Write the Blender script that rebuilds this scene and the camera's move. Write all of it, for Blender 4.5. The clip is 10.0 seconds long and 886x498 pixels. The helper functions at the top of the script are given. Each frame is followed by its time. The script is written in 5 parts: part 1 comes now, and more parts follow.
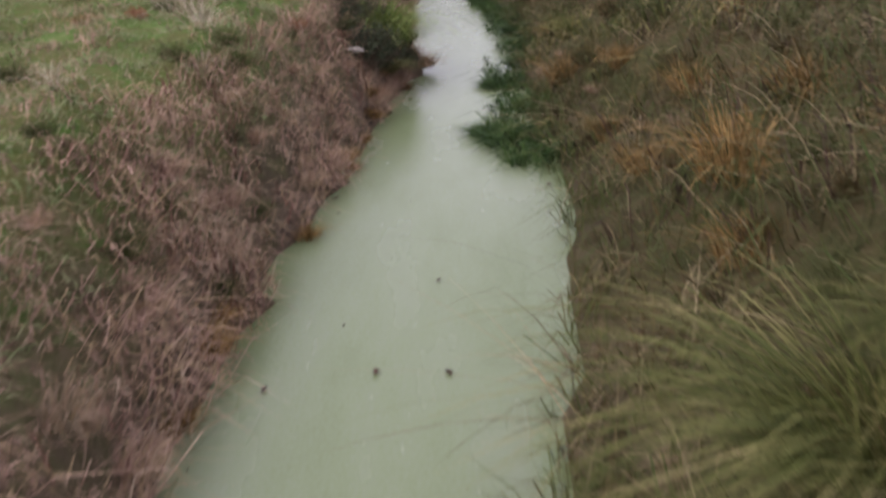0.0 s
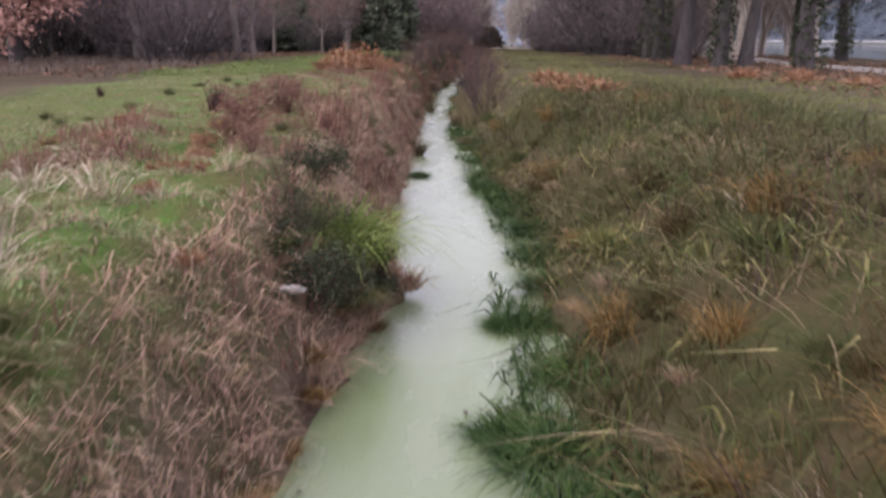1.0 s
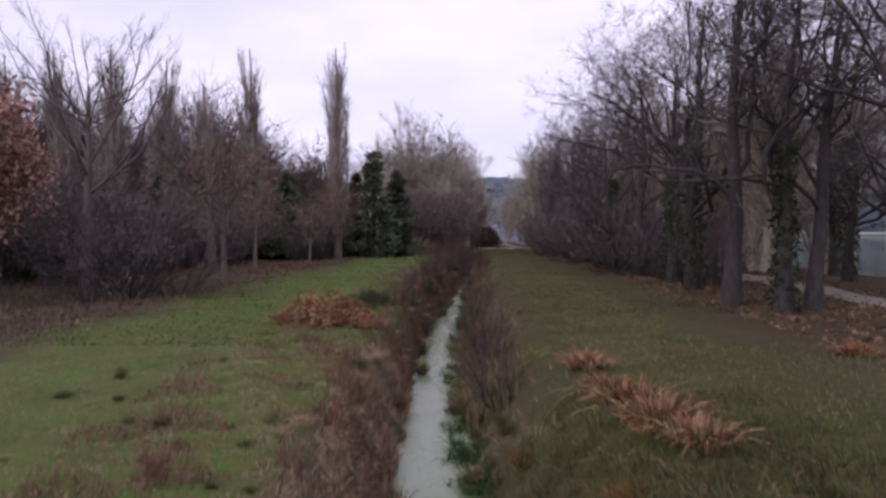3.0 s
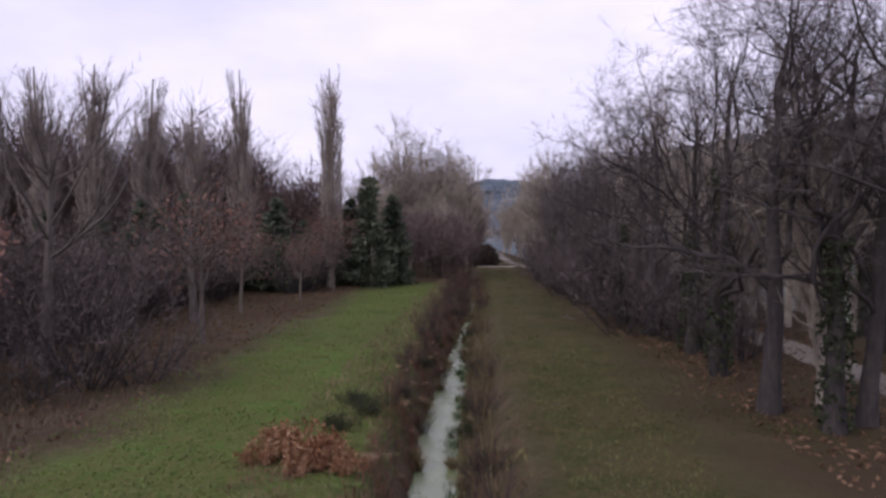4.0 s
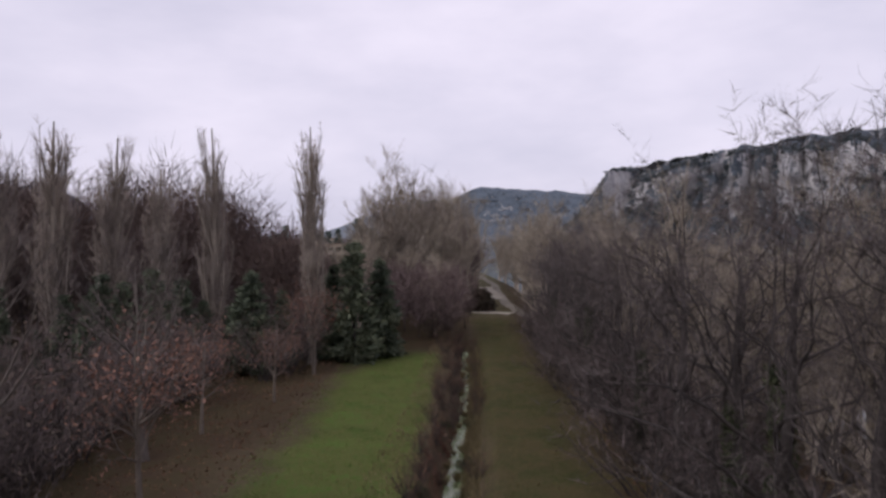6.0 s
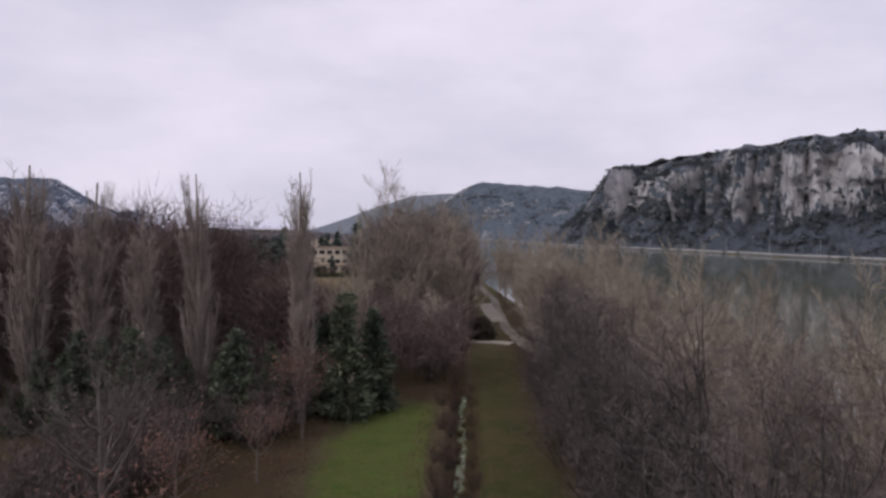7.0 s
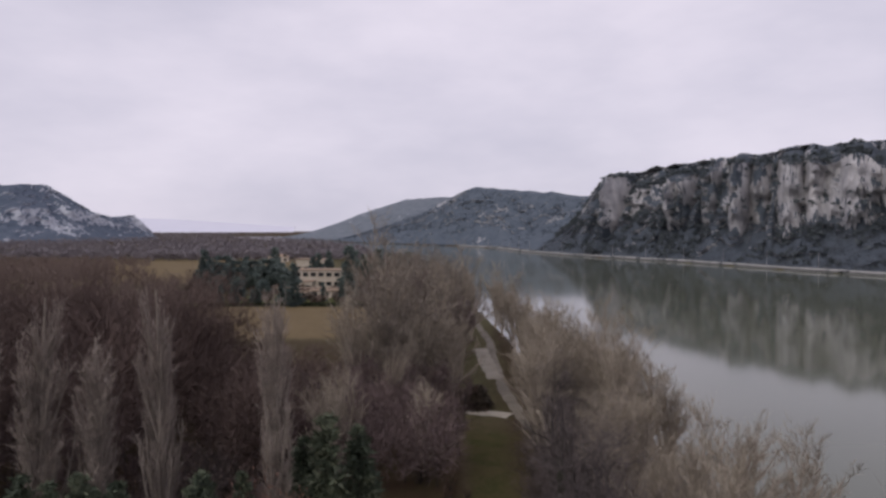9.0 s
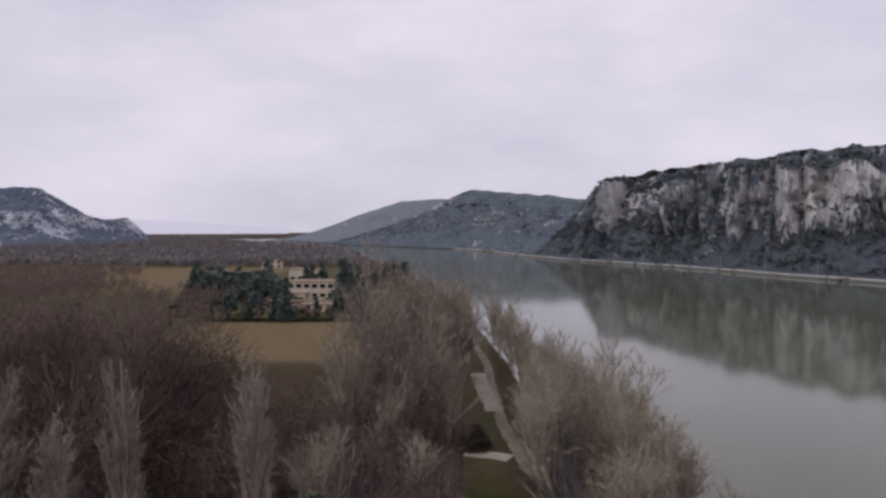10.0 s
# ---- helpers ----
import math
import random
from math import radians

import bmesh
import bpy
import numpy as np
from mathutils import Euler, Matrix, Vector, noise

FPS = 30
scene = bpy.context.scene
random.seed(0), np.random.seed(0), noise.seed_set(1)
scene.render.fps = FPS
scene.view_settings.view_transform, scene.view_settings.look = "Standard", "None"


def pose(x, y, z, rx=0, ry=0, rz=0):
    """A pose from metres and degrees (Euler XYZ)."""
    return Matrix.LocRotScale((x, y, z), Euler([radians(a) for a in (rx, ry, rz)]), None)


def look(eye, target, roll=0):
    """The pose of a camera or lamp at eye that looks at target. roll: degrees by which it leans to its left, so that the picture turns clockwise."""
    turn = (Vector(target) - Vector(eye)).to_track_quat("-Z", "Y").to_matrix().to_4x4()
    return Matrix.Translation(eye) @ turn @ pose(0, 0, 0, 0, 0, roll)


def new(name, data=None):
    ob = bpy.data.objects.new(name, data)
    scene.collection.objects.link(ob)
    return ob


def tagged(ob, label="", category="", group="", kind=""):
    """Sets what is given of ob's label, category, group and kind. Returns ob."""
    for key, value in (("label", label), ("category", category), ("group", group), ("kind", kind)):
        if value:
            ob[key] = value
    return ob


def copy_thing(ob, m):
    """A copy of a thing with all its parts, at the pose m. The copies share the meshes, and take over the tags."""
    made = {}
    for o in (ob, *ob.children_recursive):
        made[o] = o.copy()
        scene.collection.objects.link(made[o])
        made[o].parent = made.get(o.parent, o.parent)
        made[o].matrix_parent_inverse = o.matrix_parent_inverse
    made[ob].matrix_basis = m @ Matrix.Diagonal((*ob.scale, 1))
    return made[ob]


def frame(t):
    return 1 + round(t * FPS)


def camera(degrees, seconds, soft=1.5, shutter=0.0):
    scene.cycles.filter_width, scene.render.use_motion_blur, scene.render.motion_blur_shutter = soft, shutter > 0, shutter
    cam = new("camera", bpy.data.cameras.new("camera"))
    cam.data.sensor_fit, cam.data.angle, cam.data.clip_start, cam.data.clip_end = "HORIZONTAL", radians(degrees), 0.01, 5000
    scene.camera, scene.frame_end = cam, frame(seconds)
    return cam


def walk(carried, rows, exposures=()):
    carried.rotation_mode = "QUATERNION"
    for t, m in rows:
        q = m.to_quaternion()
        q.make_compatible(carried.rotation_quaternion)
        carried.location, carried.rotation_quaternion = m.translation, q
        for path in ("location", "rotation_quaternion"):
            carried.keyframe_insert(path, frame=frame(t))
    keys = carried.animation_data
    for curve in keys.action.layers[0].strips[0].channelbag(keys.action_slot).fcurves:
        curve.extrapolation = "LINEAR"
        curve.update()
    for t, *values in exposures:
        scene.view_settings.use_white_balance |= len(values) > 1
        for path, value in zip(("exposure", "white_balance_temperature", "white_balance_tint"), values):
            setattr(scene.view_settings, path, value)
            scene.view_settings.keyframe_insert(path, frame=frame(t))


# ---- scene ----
cam = camera(61.0, 10.0, soft=2.8, shutter=0.25)
PATH = [
    (0, (0.579, -1.045, 2.516), (0.49, 0.733, 1.605), -1.2),
    (0.5, (0.525, 0.679, 2.404), (0.442, 2.541, 1.678), -0.8),
    (1, (0.51, 2.261, 2.403), (0.429, 4.186, 1.865), 0.0),
    (1.5, (0.474, 3.862, 2.406), (0.392, 5.831, 2.066), 0.0),
    (2, (0.373, 5.481, 2.393), (0.295, 7.475, 2.26), 0.0),
    (2.5, (0.297, 7.056, 2.561), (0.221, 9.053, 2.507), 0.0),
    (2.7, (0.304, 7.6, 2.98), (0.227, 9.598, 2.929), -0.2),
    (4, (0.185, 11.453, 6.419), (0.116, 13.451, 6.369), -0.1),
    (4.5, (0.018, 12.742, 7.493), (-0.04, 14.741, 7.457), 0.2),
    (5, (-0.006, 14.224, 8.634), (-0.061, 16.223, 8.604), 0.0),
    (5.5, (0.115, 15.603, 9.963), (0.06, 17.602, 9.934), -0.3),
    (7, (0.54, 20.54, 16.747), (0.482, 22.538, 16.69), 0.2),
    (7.5, (0.554, 21.901, 18.721), (0.501, 23.899, 18.665), 0.0),
    (8, (0.522, 23.35, 20.858), (0.474, 25.349, 20.801), 0.0),
    (8.5, (0.501, 24.921, 22.98), (0.454, 26.919, 22.923), 0.1),
    (9, (0.564, 27.187, 25.058), (0.521, 29.186, 25.001), -0.1),
    (9.5, (0.475, 29.727, 27.004), (0.437, 31.726, 26.947), -0.1),
    (10, (0.373, 32.392, 28.903), (0.342, 34.391, 28.847), -0.2),
]
EXPOSURE = [(0, 1.04, 6400, 12), (1.0, 1.42, 6250, 16), (1.5, 1.52, 6100, 18), (2.0, 1.0, 6050, 18), (2.5, 0.45, 6100, 17), (4.0, 0.36, 6200, 16), (5.5, 0.18, 6450, 11), (7.0, 0.04, 6550, 9), (10.0, -0.04, 6650, 8)]
walk(cam, [(t, look(eye, target, roll)) for t, eye, target, roll in PATH], EXPOSURE)

# ---- sky and sun: an overcast winter afternoon ----
world = bpy.data.worlds.new("overcast_sky")
scene.world = world
world.use_nodes = True
wn, wl = world.node_tree.nodes, world.node_tree.links
wn.clear()
w_out, w_bg, w_mix = wn.new("ShaderNodeOutputWorld"), wn.new("ShaderNodeBackground"), wn.new("ShaderNodeMix")
w_sky, w_co, w_map = wn.new("ShaderNodeTexSky"), wn.new("ShaderNodeTexCoord"), wn.new("ShaderNodeMapping")
w_n, w_ramp, w_scale = wn.new("ShaderNodeTexNoise"), wn.new("ShaderNodeValToRGB"), wn.new("ShaderNodeMix")
w_sky.sky_type, w_sky.sun_disc = "NISHITA", False
w_sky.sun_elevation, w_sky.sun_rotation = radians(42), radians(215)
w_map.inputs["Scale"].default_value = (1.0, 1.0, 2.6)
w_n.inputs["Scale"].default_value, w_n.inputs["Detail"].default_value, w_n.inputs["Roughness"].default_value = 2.3, 5, 0.55
w_ramp.color_ramp.elements[0].position, w_ramp.color_ramp.elements[0].color = 0.3, (0.57, 0.55, 0.69, 1)
w_ramp.color_ramp.elements[1].position, w_ramp.color_ramp.elements[1].color = 0.72, (0.83, 0.77, 0.91, 1)
w_scale.data_type, w_scale.blend_type = "RGBA", "MULTIPLY"
w_scale.inputs[0].default_value, w_scale.inputs["B"].default_value = 1.0, (0.04, 0.04, 0.04, 1)
w_mix.data_type = "RGBA"
w_mix.inputs[0].default_value = 0.9
wl.new(w_co.outputs["Generated"], w_map.inputs["Vector"])
wl.new(w_map.outputs["Vector"], w_n.inputs["Vector"])
wl.new(w_n.outputs["Fac"], w_ramp.inputs["Fac"])
wl.new(w_sky.outputs["Color"], w_scale.inputs["A"])
wl.new(w_scale.outputs["Result"], w_mix.inputs["A"])
wl.new(w_ramp.outputs["Color"], w_mix.inputs["B"])
wl.new(w_mix.outputs["Result"], w_bg.inputs["Color"])
wl.new(w_bg.outputs["Background"], w_out.inputs["Surface"])
w_bg.inputs["Strength"].default_value = 1.1

sun = new("sun", bpy.data.lights.new("sun", "SUN"))
sun.data.energy, sun.data.angle, sun.data.color = 1.1, radians(30), (1.0, 0.95, 0.9)
sun.matrix_world = look((-60, -65, 80), (0, 0, 0))


# ---- materials ----
def blank(name, rough=0.9, spec=0.2):
    m = bpy.data.materials.new(name)
    m.use_nodes = True
    b = m.node_tree.nodes["Principled BSDF"]
    b.inputs["Roughness"].default_value = rough
    b.inputs["Specular IOR Level"].default_value = spec
    return m, m.node_tree.nodes, m.node_tree.links, b


def ramp_of(nodes, cols, lo=0.0, hi=1.0):
    r = nodes.new("ShaderNodeValToRGB")
    e = r.color_ramp.elements
    while len(e) < len(cols):
        e.new(0.5)
    for i, c in enumerate(cols):
        e[i].position = lo + (hi - lo) * i / max(1, len(cols) - 1)
        e[i].color = (*c, 1)
    return r


def noise_at(nodes, links, scale, detail=4, stretch=(1, 1, 1), rough=0.6):
    g, mp, n = nodes.new("ShaderNodeNewGeometry"), nodes.new("ShaderNodeMapping"), nodes.new("ShaderNodeTexNoise")
    mp.inputs["Scale"].default_value = stretch
    n.inputs["Scale"].default_value, n.inputs["Detail"].default_value, n.inputs["Roughness"].default_value = scale, detail, rough
    links.new(g.outputs["Position"], mp.inputs["Vector"])
    links.new(mp.outputs["Vector"], n.inputs["Vector"])
    return n.outputs["Fac"]


def maths(nodes, links, op, a, b=None, clamp=False):
    n = nodes.new("ShaderNodeMath")
    n.operation, n.use_clamp = op, clamp
    for i, v in enumerate((a, b)):
        if v is None:
            continue
        if isinstance(v, (int, float)):
            n.inputs[i].default_value = v
        else:
            links.new(v, n.inputs[i])
    return n.outputs[0]


def mix_col(nodes, links, fac, a, b, blend="MIX"):
    n = nodes.new("ShaderNodeMix")
    n.data_type, n.blend_type = "RGBA", blend
    for key, v in ((0, fac), ("A", a), ("B", b)):
        if isinstance(v, tuple):
            n.inputs[key].default_value = (*v, 1)
        elif isinstance(v, (int, float)):
            n.inputs[key].default_value = v
        else:
            links.new(v, n.inputs[key])
    return n.outputs["Result"]


def surface(name, cols, fine=8.0, coarse=0.6, rough=0.9, bump=0.3, bump_size=0.05, spec=0.2, stretch=(1, 1, 1), lo=0.3, hi=0.7):
    """A surface whose colour drifts at two sizes, with relief."""
    m, n, l, b = blank(name, rough, spec)
    f, c = noise_at(n, l, fine, 6, stretch), noise_at(n, l, coarse, 3)
    r = ramp_of(n, cols, lo, hi)
    l.new(maths(n, l, "ADD", maths(n, l, "MULTIPLY", f, 0.55), maths(n, l, "MULTIPLY", c, 0.45)), r.inputs["Fac"])
    l.new(r.outputs["Color"], b.inputs["Base Color"])
    bp = n.new("ShaderNodeBump")
    bp.inputs["Strength"].default_value, bp.inputs["Distance"].default_value = bump, bump_size
    l.new(f, bp.inputs["Height"])
    l.new(bp.outputs["Normal"], b.inputs["Normal"])
    return m


def foliage(name, cols, coarse=0.8, rough=0.75, spec=0.15, shift=0.5):
    """Leaves, blades or twigs: each its own tone, drifting over the stand."""
    m, n, l, b = blank(name, rough, spec)
    g, o = n.new("ShaderNodeNewGeometry"), n.new("ShaderNodeObjectInfo")
    c = maths(n, l, "MULTIPLY", maths(n, l, "SUBTRACT", noise_at(n, l, coarse, 4), 0.32), 2.8, True)
    f = maths(n, l, "ADD", maths(n, l, "MULTIPLY", g.outputs["Random Per Island"], 1 - shift), maths(n, l, "MULTIPLY", c, shift))
    f = maths(n, l, "ADD", f, maths(n, l, "MULTIPLY", maths(n, l, "SUBTRACT", o.outputs["Random"], 0.5), 0.25))
    r = ramp_of(n, cols, 0.15, 0.85)
    l.new(f, r.inputs["Fac"])
    l.new(r.outputs["Color"], b.inputs["Base Color"])
    return m


M_OAK_BARK = surface("oak_bark", [(0.024, 0.022, 0.019), (0.05, 0.042, 0.041), (0.086, 0.076, 0.067)], 9, 0.5, 0.95, 0.8, 0.06, stretch=(1, 1, 0.25))
M_PALE_BARK = surface("pale_bark", [(0.18, 0.15, 0.126), (0.342, 0.292, 0.244), (0.486, 0.424, 0.353)], 9, 0.5, 0.95, 0.6, 0.04, stretch=(1, 1, 0.3))
M_POPLAR_BARK = surface("poplar_bark", [(0.12, 0.1, 0.085), (0.21, 0.18, 0.152), (0.3, 0.262, 0.22)], 9, 0.5, 0.95, 0.6, 0.04, stretch=(1, 1, 0.3))
M_FORK_BARK = surface("grey_forked_bark", [(0.061, 0.051, 0.046), (0.108, 0.092, 0.081), (0.169, 0.146, 0.128)], 9, 0.5, 0.95, 0.6, 0.04, stretch=(1, 1, 0.3))
M_YOUNG_BARK = surface("young_bark", [(0.08, 0.065, 0.055), (0.13, 0.107, 0.09), (0.19, 0.16, 0.135)], 9, 0.5, 0.95, 0.6, 0.04, stretch=(1, 1, 0.3))
M_OAK_TWIG = foliage("oak_twigs", [(0.066, 0.053, 0.052), (0.111, 0.092, 0.088), (0.172, 0.146, 0.138)], 0.3)
M_WOOD_TWIG = foliage("woodland_twigs", [(0.078, 0.055, 0.055), (0.126, 0.092, 0.088), (0.191, 0.141, 0.134)], 0.12)
M_DEEP_TWIG = foliage("deep_wood_twigs", [(0.051, 0.035, 0.032), (0.085, 0.059, 0.052), (0.128, 0.094, 0.081)], 0.12)
M_PALE_TWIG = foliage("pale_twigs", [(0.167, 0.14, 0.108), (0.266, 0.227, 0.177), (0.393, 0.342, 0.268)], 0.2)
M_MID_TWIG = foliage("brown_twigs", [(0.114, 0.095, 0.079), (0.182, 0.155, 0.128), (0.276, 0.24, 0.199)], 0.1)
M_POPLAR = foliage("poplar_twigs", [(0.171, 0.144, 0.129), (0.268, 0.225, 0.198), (0.391, 0.331, 0.283)], 0.3)
M_THICKET = foliage("thicket_twigs", [(0.075, 0.059, 0.054), (0.117, 0.092, 0.089), (0.171, 0.138, 0.13)], 0.15)
# Garden conifer needles, made paler and bluer to paint distance haze.
M_HAZED_GARDEN = foliage("hazed_garden_needles", [(0.069, 0.092, 0.09), (0.115, 0.144, 0.134), (0.167, 0.202, 0.178)], 0.1)
# Twigs of the woods further off, paled in colour for haze.
M_HAZED_VALLEY = foliage("hazed_valley_twigs", [(0.092, 0.066, 0.057), (0.135, 0.1, 0.086), (0.184, 0.139, 0.12)], 0.03)
M_COPPER = foliage("copper_leaves", [(0.177, 0.096, 0.076), (0.338, 0.194, 0.15), (0.554, 0.339, 0.268)], 0.8, shift=0.35)
M_DULL_LEAF = foliage("dull_copper_leaves", [(0.11, 0.058, 0.044), (0.2, 0.108, 0.08), (0.3, 0.175, 0.13)], 0.8, shift=0.35)
M_RUSSET = foliage("russet_leaves", [(0.129, 0.053, 0.026), (0.233, 0.114, 0.058), (0.323, 0.211, 0.128)], 1.5, shift=0.3)
M_EVERGREEN = foliage("evergreen_needles", [(0.047, 0.06, 0.044), (0.081, 0.099, 0.066), (0.132, 0.144, 0.094)], 0.5)
M_IVY = foliage("ivy_leaves", [(0.016, 0.02, 0.01), (0.032, 0.04, 0.02), (0.06, 0.066, 0.034)], 0.8)
M_SHRUB = foliage("shrub_leaves", [(0.06, 0.053, 0.043), (0.121, 0.096, 0.077), (0.208, 0.146, 0.121)], 0.25)
M_DRY = foliage("dry_bank_grass", [(0.103, 0.065, 0.046), (0.284, 0.168, 0.127), (0.43, 0.284, 0.215), (0.361, 0.267, 0.142), (0.232, 0.142, 0.101), (0.499, 0.378, 0.267), (0.181, 0.146, 0.077)], 1.8, shift=0.5)
M_RED_STEM = foliage("reddish_stems", [(0.047, 0.024, 0.019), (0.117, 0.056, 0.042), (0.172, 0.086, 0.064), (0.125, 0.076, 0.045), (0.211, 0.125, 0.09)], 0.9)
M_TAN = foliage("long_tan_grass", [(0.019, 0.014, 0.004), (0.038, 0.029, 0.009), (0.065, 0.045, 0.015), (0.032, 0.03, 0.007), (0.1, 0.07, 0.028), (0.052, 0.03, 0.013), (0.126, 0.087, 0.038)], 0.9, shift=0.45)
M_OLIVE = foliage("olive_grass", [(0.023, 0.028, 0.008), (0.049, 0.062, 0.017), (0.076, 0.068, 0.026), (0.045, 0.07, 0.018), (0.094, 0.094, 0.034), (0.04, 0.034, 0.016)], 0.7, shift=0.55)
M_GREEN = foliage("meadow_grass", [(0.09, 0.107, 0.046), (0.15, 0.185, 0.075), (0.245, 0.205, 0.12), (0.17, 0.232, 0.092), (0.235, 0.245, 0.118), (0.19, 0.175, 0.09)], 0.7, shift=0.6)
M_LAWN_NEAR = foliage("near_lawn_grass", [(0.052, 0.06, 0.02), (0.099, 0.116, 0.035), (0.156, 0.133, 0.058), (0.104, 0.139, 0.04), (0.186, 0.174, 0.07)], 0.5, shift=0.6)
M_SEDGE = foliage("green_sedge", [(0.034, 0.044, 0.011), (0.08, 0.09, 0.022), (0.14, 0.132, 0.045), (0.24, 0.2, 0.085)], 1.5)
M_WATERWEED = foliage("dark_water_plants", [(0.014, 0.031, 0.008), (0.03, 0.06, 0.014), (0.062, 0.095, 0.024)], 2)
M_STRAW = foliage("bleached_straw", [(0.225, 0.18, 0.112), (0.36, 0.3, 0.21), (0.465, 0.413, 0.315)], 2)
M_EDGE = foliage("wood_edge_grass", [(0.076, 0.058, 0.044), (0.128, 0.098, 0.076), (0.187, 0.149, 0.115)], 0.4)
M_EDGE_TAN = foliage("withered_meadow_grass", [(0.088, 0.075, 0.04), (0.167, 0.136, 0.075), (0.264, 0.211, 0.123), (0.141, 0.145, 0.066)], 1.2)
M_STRAW_DULL = foliage("dull_straw", [(0.13, 0.095, 0.05), (0.24, 0.185, 0.1), (0.36, 0.285, 0.17)], 1.5)
M_DARK_STEM = foliage("dark_dock_stems", [(0.02, 0.012, 0.01), (0.045, 0.026, 0.02), (0.08, 0.05, 0.035)], 2)
M_LITTER = foliage("fallen_leaves", [(0.07, 0.04, 0.026), (0.13, 0.078, 0.048), (0.21, 0.13, 0.08)], 0.6)
M_STONE = surface("pale_stone", [(0.184, 0.166, 0.14), (0.277, 0.249, 0.214), (0.344, 0.314, 0.27)], 14, 2, 0.9, 0.4, 0.01)
M_GRAVEL = surface("pale_gravel", [(0.252, 0.224, 0.188), (0.376, 0.341, 0.286), (0.465, 0.431, 0.376)], 20, 0.4, 0.95, 0.4, 0.01)
M_LANDING = surface("trodden_gravel", [(0.17, 0.15, 0.12), (0.27, 0.243, 0.2), (0.36, 0.33, 0.28)], 3, 0.2, 0.95, 0.4, 0.01)
M_TRACK = surface("worn_track", [(0.1, 0.088, 0.07), (0.17, 0.15, 0.122), (0.25, 0.225, 0.19)], 6, 0.25, 0.95, 0.4, 0.01)
M_CONCRETE = surface("quay_concrete", [(0.156, 0.156, 0.15), (0.325, 0.319, 0.305), (0.468, 0.455, 0.442)], 1.5, 0.08, 0.9, 0.3, 0.05)
M_RIPRAP = surface("dark_revetment", [(0.05, 0.05, 0.048), (0.085, 0.085, 0.08), (0.13, 0.13, 0.125)], 0.8, 0.1, 0.95, 0.6, 0.3)
M_RENDERED = surface("ochre_render", [(0.4, 0.34, 0.27), (0.47, 0.41, 0.335), (0.54, 0.485, 0.41)], 3, 0.3, 0.9, 0.15, 0.01)
M_ROOF = surface("pale_roof_tiles", [(0.221, 0.162, 0.119), (0.306, 0.23, 0.17), (0.374, 0.289, 0.23)], 4, 0.5, 0.9, 0.4, 0.03)
M_GLASS, _n, _l, _b = blank("dark_window_glass", 0.08, 0.5)
_b.inputs["Base Color"].default_value = (0.02, 0.022, 0.025, 1)
M_METAL, _n, _l, _b = blank("galvanised_metal", 0.5, 0.5)
_b.inputs["Base Color"].default_value, _b.inputs["Metallic"].default_value = (0.3, 0.3, 0.31, 1), 0.7


def make_duckweed():
    m, n, l, b = blank("duckweed_water", 0.25, 0.5)
    f, c = noise_at(n, l, 45, 3), noise_at(n, l, 0.9, 4, (1.6, 0.5, 1))
    r = ramp_of(n, [(0.11, 0.145, 0.05), (0.155, 0.19, 0.095), (0.19, 0.215, 0.14)], 0.3, 0.7)
    l.new(maths(n, l, "ADD", maths(n, l, "MULTIPLY", f, 0.35), maths(n, l, "MULTIPLY", c, 0.65)), r.inputs["Fac"])
    l.new(r.outputs["Color"], b.inputs["Base Color"])
    rr = n.new("ShaderNodeMapRange")
    rr.inputs["To Min"].default_value, rr.inputs["To Max"].default_value = 0.12, 0.4
    l.new(c, rr.inputs["Value"])
    l.new(rr.outputs["Result"], b.inputs["Roughness"])
    bp = n.new("ShaderNodeBump")
    bp.inputs["Strength"].default_value, bp.inputs["Distance"].default_value = 0.12, 0.004
    l.new(f, bp.inputs["Height"])
    l.new(bp.outputs["Normal"], b.inputs["Normal"])
    return m


def make_river():
    m, n, l, b = blank("river_water", 0.07, 0.5)
    c = noise_at(n, l, 0.02, 3)
    r = ramp_of(n, [(0.085, 0.095, 0.065), (0.115, 0.122, 0.09)], 0.3, 0.7)
    l.new(c, r.inputs["Fac"])
    l.new(r.outputs["Color"], b.inputs["Base Color"])
    b.inputs["IOR"].default_value = 1.33
    f = noise_at(n, l, 0.55, 4, (1, 0.35, 1))
    patch = noise_at(n, l, 0.012, 3, (1, 0.4, 1))
    bp = n.new("ShaderNodeBump")
    bp.inputs["Distance"].default_value = 0.02
    l.new(maths(n, l, "MULTIPLY", maths(n, l, "SUBTRACT", patch, 0.35, True), 0.5), bp.inputs["Strength"])
    l.new(f, bp.inputs["Height"])
    l.new(bp.outputs["Normal"], b.inputs["Normal"])
    return m


